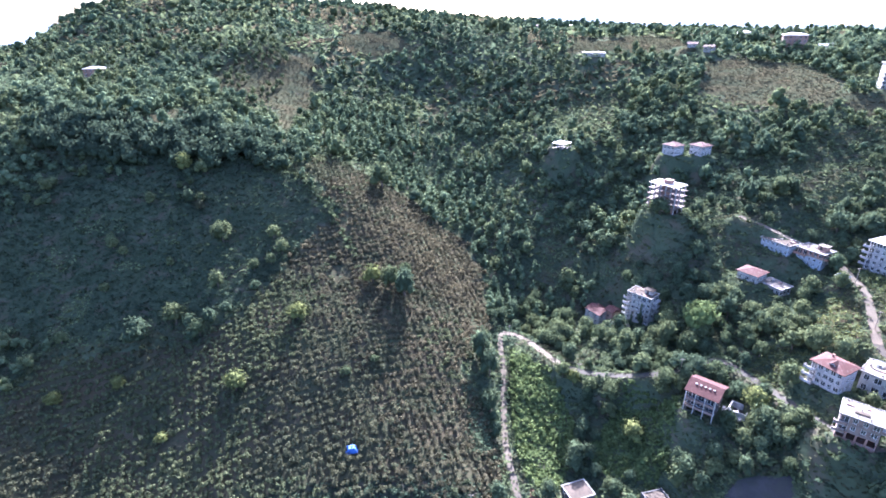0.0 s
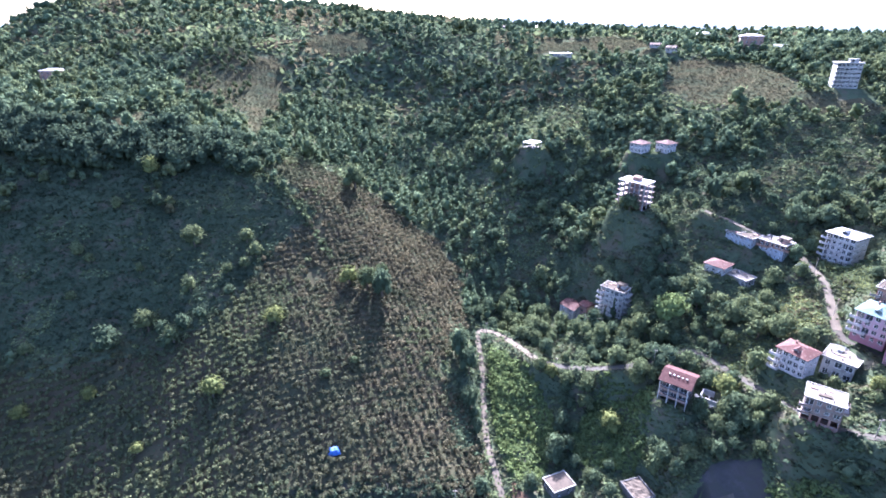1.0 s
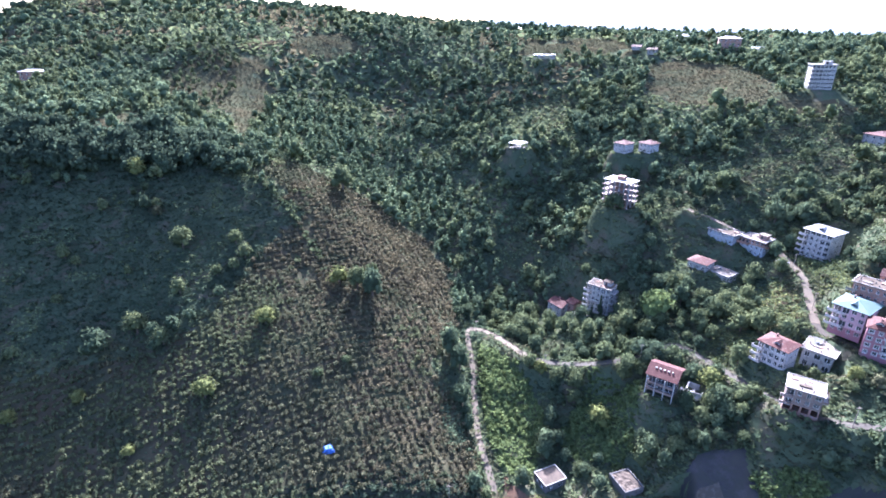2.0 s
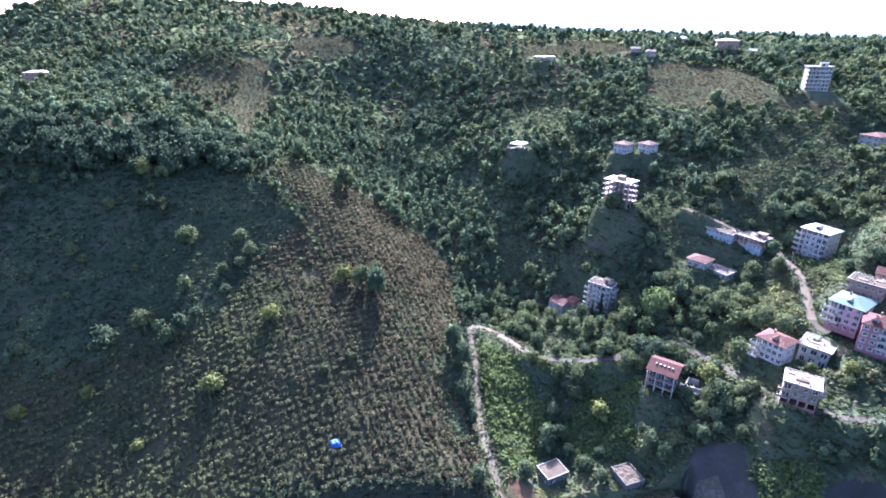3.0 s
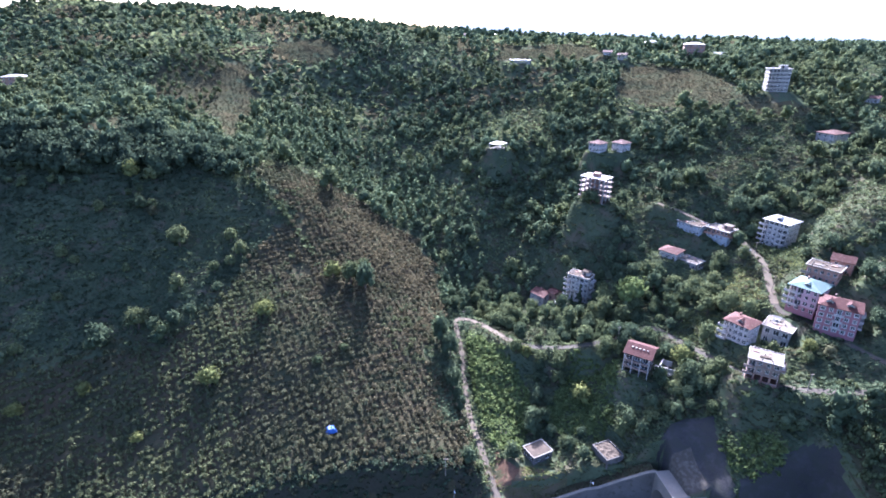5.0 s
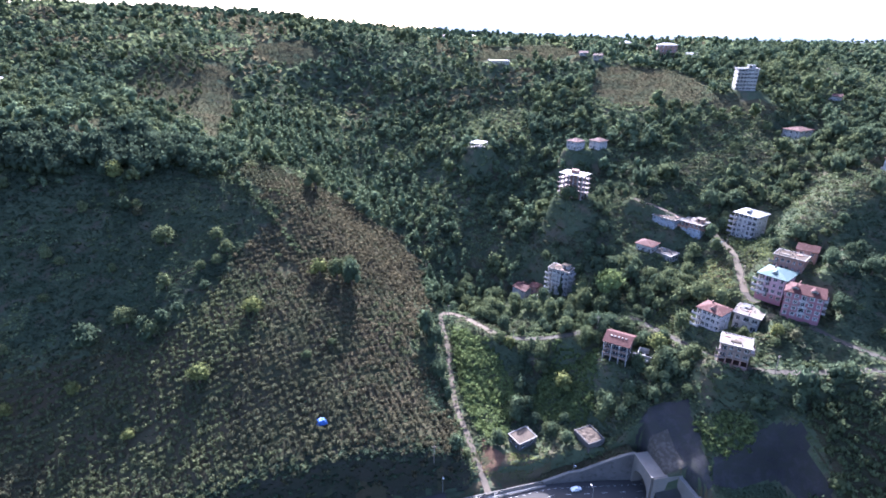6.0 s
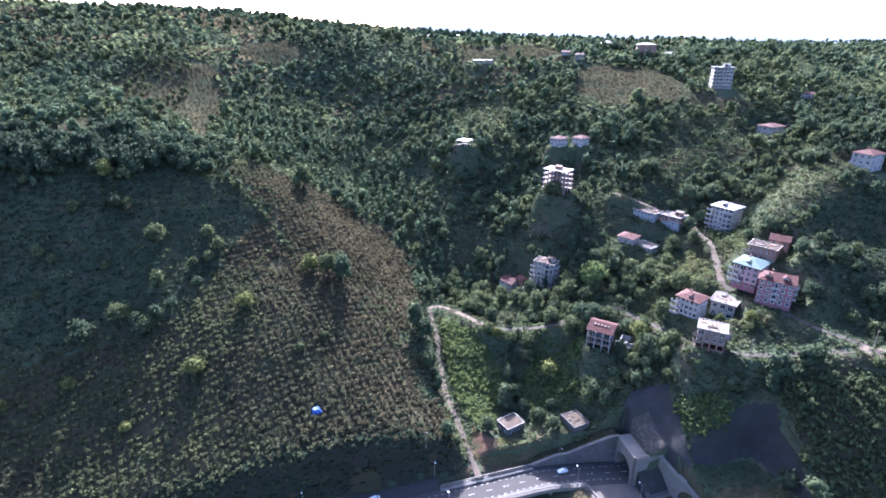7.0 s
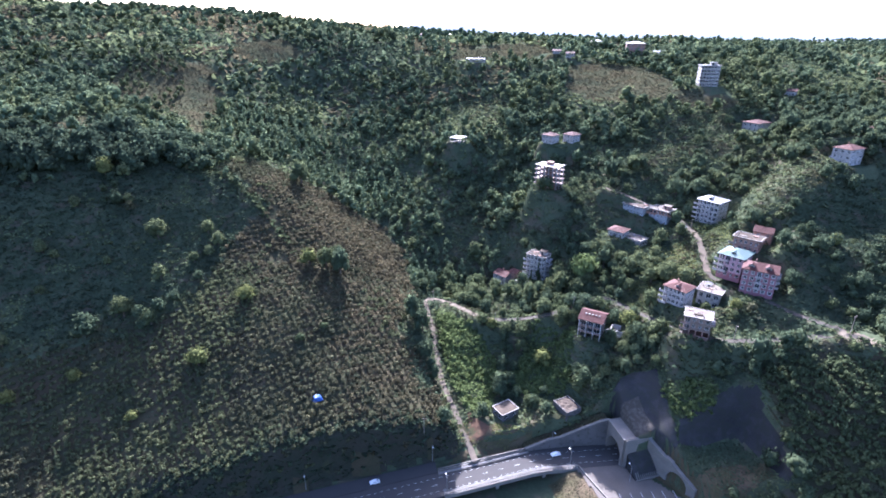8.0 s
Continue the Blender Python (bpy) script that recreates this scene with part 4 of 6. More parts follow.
        part("hut_door", boxes((w * 0.12, w * 0.22, -0.05, -0.01, top + 0.3, top + 2.1)), GLASS, ob)
    if chimney:
        part("chimney", boxes((-w * 0.2, -w * 0.2 + 0.6, d * 0.1, d * 0.1 + 0.6, top + 0.2, top + rise + 0.9)), BRICK, ob)
    if tank:
        bm = bmesh.new()
        bmesh.ops.create_cone(bm, cap_ends=True, segments=14, radius1=0.55, radius2=0.55, depth=1.1, matrix=pose(-w * 0.2, d * 0.15, top + 0.85))
        part("water_tank", bm, STEEL, ob)
    for x, size, mat in dormer:
        gable_dormer(ob, x * w, -d * 0.36, top + 0.25, size, d * 0.3, 0.55 * size, mat, roof_mat)
    if porch:
        for x in np.linspace(-w / 2 - 0.2, w / 2 + 0.2, 4):
            part("column", boxes((x - 0.16, x + 0.16, -d / 2 - 1.75, -d / 2 - 1.45, -1.5, top - 0.1)), WHITE, ob, "slender white column")
    for k in range(skylights):
        x = w * ((k + 0.5) / skylights - 0.5) * 0.8
        y = -d * 0.22
        z = top + 0.18 + rise * (1 - abs(y) / (d / 2 + over))
        part("skylight", boxes((x - 0.35, x + 0.35, y - 0.35, y + 0.2, z - 0.1, z + 0.32)), CREAM, ob, "small pale roof light")
    return ob


house("red", "three-storey house with dark red tiled roof and open columned front", DARKWALL, "gable", TILE, rise=2.6, front=3, side=3, win=(2.2, 1.8), balconies=((0, 1, -0.02, 1.02), (0, 2, -0.02, 1.02)), stilts=1, porch=True, skylights=5, over=1.2, front_mat=PUTTY)
house("flat", "flat-roofed three-storey house of bare brick and concrete", PUTTY, "flat", SCREED, front=4, side=3, win=(1.7, 1.6), balconies=((0, 1, -0.12, 0.2), (0, 2, -0.12, 0.2), (1, 2, 0.1, 0.9)), floor_band=CONCRETE, stilts=1, lower=BRICK, over=0.5, stubs=4)
house("salmon", "white three-storey house with faded red tiled roof", WHITE, "hip", FADED, front=5, side=3, win=(1.6, 1.8), balconies=((0, 0, -0.16, 0.22), (0, 1, -0.16, 0.22), (0, 2, -0.16, 0.22)), rise=1.9, dormer=((0.05, 2.0, WHITE),), chimney=True)
white_house = house("white", "grey two-storey house with a pale flat concrete roof", CREAM, "flat", SCREED, front=3, side=3, win=(2.3, 2.2), over=0.8, tank=True, stubs=3)
bm = bmesh.new()
vs = [bm.verts.new(c) for c in ((-4.2, 1.2, 8.3), (-1.0, 0.6, 8.4), (-0.6, 4.6, 9.6), (-4.0, 4.8, 9.5))]
bmesh.ops.solidify(bm, geom=[bm.faces.new(vs)], thickness=0.12)
part("roof_canopy", bm, SHEET, white_house, "tilted pale sheet canopy on the roof")
for cx, cy, cz in ((-3.9, 1.4, 8.2), (-1.2, 0.9, 8.25), (-0.9, 4.3, 9.4), (-3.8, 4.5, 9.4)):
    part("canopy_post", boxes((cx - 0.06, cx + 0.06, cy - 0.06, cy + 0.06, 8.2, cz)), STEEL, white_house)
house("cyan", "pale rose four-storey house with turquoise sheet-metal roof", ROSE, "hip", CYAN, front=4, side=3, win=(1.7, 1.7), balconies=((0, 1, -0.14, 0.42), (0, 2, -0.14, 0.30), (0, 3, -0.14, 0.42)), rise=2.0, over=1.0, dormer=((0.0, 1.9, CREAM),), lower=PINK, front_mat=WHITE, chimney=True)
house("pink", "pink four-storey apartment house with red tiled roof", PINK, "hip", TILE, front=5, side=3, win=(1.4, 1.4), balconies=((0, 1, 0.38, 0.62), (0, 2, 0.38, 0.62), (0, 3, 0.38, 0.62), (1, 1, 0.3, 0.7), (1, 2, 0.3, 0.7), (1, 3, 0.3, 0.7)), rise=2.4, dormer=((-0.28, 2.6, CREAM), (0.22, 2.6, CREAM)), surround=WHITE, front_mat=WHITE, chimney=True)
house("brown", "unfinished brick and concrete house with brown roof slab", BRICK, "flat", BROWNROOF, front=5, side=3, win=(1.4, 1.5), balconies=((0, 0, -0.14, 0.14), (0, 1, -0.14, 0.14)), floor_band=CONCRETE, stubs=6)
house("gable", "small brick house with reddish gable roof", BRICK, "gable", FADED, front=2, side=2, over=0.4)
house("apartment", "white five-storey apartment building with balconies and pale metal roof", WHITE, "hip", SHEET, category="apartment building", front=5, side=4, win=(1.4, 1.6), top_win=(2.1, 1.8), balconies=tuple((0, k, -0.14, 0.14) for k in (1, 2, 3, 4)) + tuple((0, k, 0.62, 0.98) for k in (1, 2, 3)), rise=1.8, over=0.9, dormer=((0.0, 2.2, INNER),), front_mat=WHITE, lower=CREAM)
house("blue", "three-storey house with pale blue lower storeys and bare brick upper floor", BLUISH, "flat", SCREED, front=5, side=3, upper=BRICK, balconies=((0, 2, -0.08, 0.4), (1, 2, 0.1, 0.9)), hut=True, floor_band=CREAM, win=(1.1, 1.4), top_win=(1.6, 1.6), stubs=4, front_mat=BRICK)
house("long", "long low pale blue house with a brown roof slab", BLUISH, "flat", BROWNROOF, front=6, side=3, win=(1.2, 1.3), stubs=4, floor_band=CREAM)
house("low", "low white single-storey house with flat pale roof", CREAM, "flat", SCREED, front=4, side=3, win=(2.0, 2.2), over=0.6, tank=True, stubs=2, floor_band=CREAM)
house("lowred", "low single-storey house with weathered red roof", CREAM, "hip", FADED, front=3, side=3, rise=1.6)
house("tower", "weathered five-storey apartment house with a cluttered flat roof", CREAM, "flat", BROWNROOF, category="apartment building", front=5, side=3, win=(1.6, 1.6), balconies=tuple((0, k, -0.10, 0.16) for k in (1, 2, 3, 4)) + tuple((0, k, 0.58, 0.84) for k in (1, 2, 3, 4)) + tuple((1, k, 0.3, 0.9) for k in (1, 2, 3, 4)), over=0.3, hut=True, stubs=6, front_mat=WHITE)
house("old", "old two-storey house with patched red tiled roofs", CREAM, "gable", FADED, front=2, side=2, rise=1.8, over=0.4, chimney=True)
house("twin", "pale two-storey house with salmon hip roof", WHITE, "hip", FADED, front=3, side=3, rise=2.0, group="twin houses")
house("twin2", "pale two-storey house with salmon hip roof", WHITE, "hip", FADED, front=3, side=3, rise=2.0, group="twin houses")
house("shed", "small derelict concrete hut with a stained flat roof", DARKWALL, "flat", BROWNROOF, category="hut", front=2, side=2, win=(1.9, 1.7), over=0.3, group="")
house("hillside", "white three-storey house with salmon tiled hip roof", WHITE, "hip", FADED, front=3, side=3, win=(1.6, 1.6), rise=2.2, balconies=((3, 1, 0.1, 0.9),), floor_band=CREAM, chimney=True)
house("hillside2", "pale house with weathered reddish roof among trees", CREAM, "hip", FADED, front=3, side=3, rise=1.8)
house("block", "pale six-storey apartment block with white roof", CREAM, "flat", SHEET, category="apartment building", front=6, side=3, win=(1.9, 1.5), balconies=tuple((0, k, 0.0, 0.45) for k in (1, 2, 3, 4, 5)), hut=True, floor_band=WHITE, group="apartment blocks")
house("barn", "long low building with flat white roof", CREAM, "flat", SHEET, category="barn", front=4, side=2, over=1.0, group="")
house("plateau", "distant two-storey house with pale hip roof", CREAM, "hip", FADED, rise=1.6, group="plateau houses")
house("plateau2", "distant long house with pale roof", CREAM, "hip", SHEET, rise=1.5, group="plateau houses")
house("plateau3", "distant house with white hip roof", CREAM, "hip", SHEET, rise=2.0, group="plateau houses")
house("plateau4", "distant reddish brick building with white roof", BRICK, "hip", SHEET, rise=1.8, front=5, group="plateau houses", chimney=True)
for key in ("cottage", "cottage2", "cottage3", "cottage4", "cottage5"):
    house(key, "small house with weathered reddish roof among trees", CREAM, "gable", FADED if key != "cottage3" else SHEET, front=2, side=2, rise=1.6, group="plateau houses")
house("ridge", "reddish two-storey house with pale roof on the ridge", BRICK, "hip", SHEET, front=4, side=2, rise=1.6)

# the unfinished concrete frame
hx, hy, eave, turn, w, d, n, fh = SITES["frame"]
shell = thing("building_frame", pose(hx, hy, BASE["frame"], 0, 0, turn), "unfinished five-storey concrete frame building with open floors", "building")
for k in range(n + 1):
    part("floor_slab", boxes((-w / 2 - 0.7, w / 2 + 0.7, -d / 2 - 0.7, d / 2 + 0.7, k * fh - 0.25, k * fh)), CREAM if k == n else PUTTY, shell, "pale concrete slab")
col_me = data_of("column", boxes((-0.22, 0.22, -0.22, 0.22, 0, fh - 0.25)), WHITE)
for k in range(n):
    for cx in np.linspace(-w / 2 + 0.3, w / 2 - 0.3, 6):
        for cy in (-d / 2 + 0.3, 0, d / 2 - 0.3):
            part("column", col_me, CREAM, shell, m=pose(cx, cy, k * fh))
    if k < 2:
        part("infill_wall", boxes((-w / 2 + 0.5, w / 2 - 0.5, -d / 2 + 0.55, -d / 2 + 0.75, k * fh, k * fh + (1.1 if k else 2.7))), BRICK, shell, "hollow brick infill")
    part("core_wall", boxes((-2.0, 2.0, -1.5, 1.5, k * fh, k * fh + fh - 0.25)), BRICK, shell, "brick stair core")
part("footing", boxes((-w / 2, w / 2, -d / 2, d / 2, -3, -0.25)), CONCRETE, shell)
part("stair_hut", boxes((-2.0, 2.0, -1.5, 2.0, n * fh, n * fh + 2.0)), BRICK, shell)

# roof slab on columns
hx, hy, eave, turn, w, d, n, fh = SITES["canopy"]
slab = thing("open_pavilion", pose(hx, hy, BASE["canopy"], 0, 0, turn), "open pavilion with a flat white slab roof on columns", "pavilion")
part("roof", boxes((-w / 2, w / 2, -d / 2, d / 2, fh - 0.25, fh)), WHITE, slab)
for cx in (-w / 2 + 0.6, 0, w / 2 - 0.6):
    for cy in (-d / 2 + 0.6, d / 2 - 0.6):
        part("column", boxes((-0.2, 0.2, -0.2, 0.2, -1, fh - 0.25)), CREAM, slab, m=pose(cx, cy, 0))
part("floor_slab", boxes((-w / 2 + 0.3, w / 2 - 0.3, -d / 2 + 0.3, d / 2 - 0.3, -1.2, 0.05)), CONCRETE, slab)

# ruin of a foundation, shelter at the junction, terraces by the old house
ruin = thing("foundation", pose(78.5, 144.5, -33.5, 0, 0, -76), "open concrete foundation box filled with rubble and weeds", "foundation")
for a in ((-5, 5, -4.2, -3.8, -2, 3.2), (-5, 5, 3.8, 4.2, -2, 3.4), (4.6, 5, -3.8, 3.8, -2, 3.2), (-5, -4.6, -3.8, 3.8, -2, 3.0)):
    part("wall", boxes(a), DARKWALL, ruin)
bm = bmesh.new()
bmesh.ops.create_grid(bm, x_segments=12, y_segments=12, size=1)
for v in bm.verts:
    v.co = Vector((v.co.x * 4.6, v.co.y * 3.8, 2.85 + 0.5 * noise.noise(v.co * 3)))
part("rubble_fill", bm, BROWNROOF, ruin)
shelter = thing("shelter", pose(182.5, 222, 20.2, 0, 0, -60), "small roadside shelter with a white flat roof", "shelter")
part("roof", boxes((-2.6, 2.6, -2.2, 2.2, 2.5, 2.65)), SHEET, shelter)
for cx in (-2.2, 2.2):
    for cy in (-1.8, 1.8):
        part("post", boxes((-0.07, 0.07, -0.07, 0.07, 0, 2.5)), STEEL, shelter, m=pose(cx, cy, 0))
annex = thing("annex", pose(90.5, 252.5, -19.5, 0, 0, -60), "brick annex with a steep patched red roof", "annex")
part("wall", boxes((-2.6, 2.6, -3.2, 3.2, -2, 7.6)), BRICK, annex)
part("roof", hip_roof(5.2, 6.4, 1.3, 0.4, "gable"), FADED, annex, m=pose(0, 0, 7.8))
for k in (0, 1):
    part("window", boxes((-0.5, 0.5, -3.24, -3.18, 1.2 + 3 * k, 2.6 + 3 * k)), GLASS, annex, m=pose(0, 0, 0))
terrace = thing("terrace_wall", pose(89, 237, -13.0, 0, 0, -46), "low pale terrace with rubble below the old house", "terrace")
part("wall", boxes((-5, 5, -0.3, 0.3, -2.5, 1.6)), CREAM, terrace)
part("paving", boxes((-5, 5, 0.3, 5, -2.5, 0.6)), SCREED, terrace)
lean = thing("ruined_outbuilding", pose(114, 167.5, height(114, 167.5) + 0.6, 0, 0, -40), "roofless pale outbuilding with broken walls beside the red-roofed house", "ruin")
for a in ((-3.2, 3.2, -2.8, -2.4, -2, 1.9), (-3.2, -2.8, -2.4, 2.6, -2, 2.5), (2.8, 3.2, -2.4, 0.4, -2, 1.2), (-2.8, 1.2, 2.2, 2.6, -2, 2.7), (-0.4, 0.0, -2.4, 1.0, -2, 1.4)):
    part("wall", boxes(a), WHITE, lean)
part("floor", boxes((-2.8, 2.8, -2.4, 2.2, -2, 0.1)), BROWNROOF, lean)
for k, (x, y) in enumerate(((-4.6, -0.6), (-4.2, -2.6), (1.6, -4.0), (3.9, 1.8))):
    part("fallen_slab", boxes((-0.8, 0.8, -0.6, 0.6, -0.5, 0.5)), WHITE, lean, m=pose(x, y, 0, 8, 6, 25 * k))

# blue tarpaulin among the hazels
tz = height(-34.3, 157.0)
bm = bmesh.new()
bmesh.ops.create_grid(bm, x_segments=10, y_segments=8, size=1)
for v in bm.verts:
    r = max(abs(v.co.x), abs(v.co.y))
    v.co = Vector((v.co.x * 2.2, v.co.y * 2.0, 1.9 - 1.7 * r**3 + 0.35 * noise.noise(v.co * 2.5)))
bmesh.ops.solidify(bm, geom=bm.faces[:], thickness=0.04)
tarp = new("tarpaulin_shelter", data_of("tarpaulin_shelter", bm, TARP))
tarp.matrix_basis = pose(-34.3, 157.0, tz + 0.25, 0, 0, 15)
tagged(tarp, "crumpled bright blue tarpaulin over a heap in the orchard", "tarpaulin")


def utility_pole(x, y, tall=9.0, tilt=0.0):
    ob = thing("utility_pole", pose(x, y, height(x, y) - 0.3, 0, tilt, 0), "grey wooden utility pole with a crossarm", "utility pole", "utility poles")
    bm = bmesh.new()
    bmesh.ops.create_cone(bm, cap_ends=True, segments=8, radius1=0.16, radius2=0.1, depth=tall, matrix=Matrix.Translation((0, 0, tall / 2)))
    part("pole", bm, WOODPOLE, ob)
    part("crossarm", boxes((-0.9, 0.9, -0.06, 0.06, tall - 0.7, tall - 0.55)), WOODPOLE, ob)


for x, y in ((60, 199), (98, 185.5), (146, 128), (186.5, 219), (190, 113.5), (176, 190), (10, 141), (33.5, 236)):
    utility_pole(x, y)

# ---- plants ----
def ico():
    t = (1 + 5**0.5) / 2
    v = np.array([(-1, t, 0), (1, t, 0), (-1, -t, 0), (1, -t, 0), (0, -1, t), (0, 1, t), (0, -1, -t), (0, 1, -t), (t, 0, -1), (t, 0, 1), (-t, 0, -1), (-t, 0, 1)], float)
    f = np.array([(0, 11, 5), (0, 5, 1), (0, 1, 7), (0, 7, 10), (0, 10, 11), (1, 5, 9), (5, 11, 4), (11, 10, 2), (10, 7, 6), (7, 1, 8), (3, 9, 4), (3, 4, 2), (3, 2, 6), (3, 6, 8), (3, 8, 9), (4, 9, 5), (2, 4, 11), (6, 2, 10), (8, 6, 7), (9, 8, 1)])
    return v / np.linalg.norm(v[0]), f


ICO_V, ICO_F = ico()


def crown(seed, lumps, leaves, size, tall=1.0, low=0.35, shape="round", core=0.68):
    """A crown of unit radius standing on z = 0: overlapping lumps, with many single leaf clumps round them."""
    r = np.random.RandomState(seed)
    V, F, centres = [], [], []
    for k in range(lumps):
        h = (k + 0.5) / lumps
        a = k * 2.4 + r.uniform(-0.5, 0.5)
        if shape == "cone":
            z, out, rad = tall * (low + (1.75 - low) * h), 0.42 * (1 - h), 0.62 * (1.08 - 0.8 * h)
        elif shape == "bush":
            z, out, rad = tall * r.uniform(0.35, 0.8), r.uniform(0.2, 0.62), r.uniform(0.34, 0.52)
        else:
            z, out, rad = tall * (low + 0.35 + 0.85 * h * r.uniform(0.8, 1.1)), r.uniform(0.25, 0.6) * (1 - 0.5 * h), r.uniform(0.42, 0.62)
        c = np.array([out * math.cos(a), out * math.sin(a), z])
        centres.append((c, rad))
        jag = 1 + r.uniform(-0.36, 0.36, (12, 1))
        F.append(ICO_F + 12 * len(F))
        V.append(c + ICO_V * jag * rad * core * np.array([1, 1, 0.85]))
    base = 12 * lumps
    for k in range(leaves):
        c, rad = centres[r.randint(lumps)]
        n = r.normal(size=3)
        n[2] = abs(n[2]) * 0.9 + n[2] * 0.25
        n /= np.linalg.norm(n)
        p = c + n * rad * r.uniform(0.75, 1.3) * np.array([1, 1, 0.9])
        tilt = n + r.normal(size=3) * 0.38
        tilt /= np.linalg.norm(tilt)
        u = np.cross(tilt, r.normal(size=3))
        u /= np.linalg.norm(u)
        w = np.cross(tilt, u)
        s = size * r.uniform(0.6, 1.3)
        V.append(np.array([p - u * s, p - w * s * 0.55, p + u * s * 1.1, p + w * s * 0.6]))
        F.append(np.array([(0, 1, 2), (0, 2, 3)]) + base + 4 * k)
    return np.concatenate(V), np.concatenate(F)


def trunk(seed, tall, radius, limbs=3):
    """A tapered, slightly bent trunk with limbs, in units of the crown's radius."""
    r = np.random.RandomState(seed + 50)
    V, F = [], []

    def limb(a, b, ra, rb):
        d = (b - a) / np.linalg.norm(b - a)
        u = np.cross(d, (0.3, 0.9, 0.2))
        u /= np.linalg.norm(u)
        w = np.cross(d, u)
        k = sum(len(v) for v in V)
        ring = [(math.cos(2 * math.pi * j / 5), math.sin(2 * math.pi * j / 5)) for j in range(5)]
        V.append(np.array([a + (u * c + w * s) * ra for c, s in ring] + [b + (u * c + w * s) * rb for c, s in ring]))
        F.append(np.array([t for j in range(5) for t in ((k + j, k + (j + 1) % 5, k + 5 + (j + 1) % 5), (k + j, k + 5 + (j + 1) % 5, k + 5 + j))]))

    mid = np.array([r.uniform(-0.08, 0.08), r.uniform(-0.08, 0.08), tall * 0.5])
    limb(np.array([0, 0, -0.3]), mid, radius, radius * 0.75)
    limb(mid, np.array([r.uniform(-0.1, 0.1), r.uniform(-0.1, 0.1), tall * 1.1]), radius * 0.75, radius * 0.35)
    for k in range(limbs):
        a = k * 2.1 + r.uniform(-0.4, 0.4)
        limb(mid * 1.2, np.array([0.5 * math.cos(a), 0.5 * math.sin(a), tall * r.uniform(0.9, 1.2)]), radius * 0.45, radius * 0.2)
    return np.concatenate(V), np.concatenate(F)


BROAD = [crown(k, 9, 140, 0.15, tall=0.9) for k in range(5)]
FINE = [crown(k + 10, 15, 430, 0.105, tall=0.9) for k in range(5)]
MID = [crown(k + 15, 5, 72, 0.12, tall=0.95, core=0.72) for k in range(6)]
SHRUB = [crown(20 + k, 2, 18, 0.26, tall=0.8, low=0.1, shape="bush") for k in range(5)]
HAZEL = [crown(40 + k, 3, 36, 0.25, tall=0.9, low=0.1, shape="bush") for k in range(5)]
CONE = [crown(60 + k, 5, 44, 0.17, tall=1.3, shape="cone", core=0.85) for k in range(3)]
UPLAND = [crown(120 + k, 4, 34, 0.145, tall=0.95, core=0.72) for k in range(6)]
FARTREE = [crown(80 + k, 3, 3, 0.3, tall=0.8, core=0.95) for k in range(4)]
CREEPER = [crown(100 + k, 2, 34, 0.26, tall=0.5, low=0.0, shape="bush") for k in range(4)]


def stuff(name, protos, where, mat, label, category):
    """Many plants joined into one mesh. where: rows of x, y, z, radius, height factor, turn."""
    rows = np.array(where, float)
    if not len(rows):
        return None
    pick = np.random.RandomState(len(rows)).randint(0, len(protos), len(rows))
    VV, FF, base = [], [], 0
    for k, (v, f) in enumerate(protos):
        q = rows[pick == k]
        if not len(q):
            continue
        c, s = np.cos(q[:, 5])[:, None], np.sin(q[:, 5])[:, None]
        x = (v[None, :, 0] * c - v[None, :, 1] * s) * q[:, 3:4] + q[:, 0:1]
        y = (v[None, :, 0] * s + v[None, :, 1] * c) * q[:, 3:4] + q[:, 1:2]
        z = v[None, :, 2] * q[:, 3:4] * q[:, 4:5] + q[:, 2:3]
        VV.append(np.stack([x, y, z], -1).reshape(-1, 3))
        FF.append((f[None] + (np.arange(len(q)) * len(v))[:, None, None]).reshape(-1, 3) + base)
        base += len(q) * len(v)
    ob = new(name, tri_mesh(name, np.concatenate(VV), np.concatenate(FF), mat))
    if any(protos is q for q in (MID, UPLAND, FARTREE, CONE, BROAD)):
        ob.data.polygons.foreach_set("use_smooth", np.ones(len(ob.data.polygons), bool))
    return tagged(ob, label, category, kind="stuff")


ORCHARD = [(-83, 358), (-61, 359), (-30, 346), (-8, 330), (14, 316), (24, 290), (24, 242), (8, 205), (16, 189), (22, 175), (23, 141), (-15, 137), (-36, 135), (-70, 132), (-115, 128), (-200, 122), (-185, 205), (-143, 212), (-116, 209), (-98, 224), (-82, 258), (-71, 282), (-59, 297), (-87, 327)]
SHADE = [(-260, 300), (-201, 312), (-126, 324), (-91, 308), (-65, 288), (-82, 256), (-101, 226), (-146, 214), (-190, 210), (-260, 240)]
LUSH = [[(33, 228), (50, 208), (57, 182), (46, 158), (34, 157), (30, 172), (31, 205)], [(64, 160), (60, 172), (78, 190), (95, 178), (88, 160), (80, 152)], [(115.5, 130), (121, 128), (129, 125), (134, 118), (129, 112), (118, 112.5), (114.5, 119)]]
rng = np.random.RandomState(7)


def scatter(x0, x1, y0, y1, step, jitter=0.42, turn=0.0):
    gx, gy = np.meshgrid(np.arange(x0, x1, step), np.arange(y0, y1, step))
    gx, gy = gx.ravel() + rng.uniform(-jitter, jitter, gx.size) * step, gy.ravel() + rng.uniform(-jitter, jitter, gx.size) * step
    if turn:
        c, s, mx, my = math.cos(turn), math.sin(turn), (x0 + x1) / 2, (y0 + y1) / 2
        gx, gy = mx + (gx - mx) * c - (gy - my) * s, my + (gx - mx) * s + (gy - my) * c
    return gx, gy


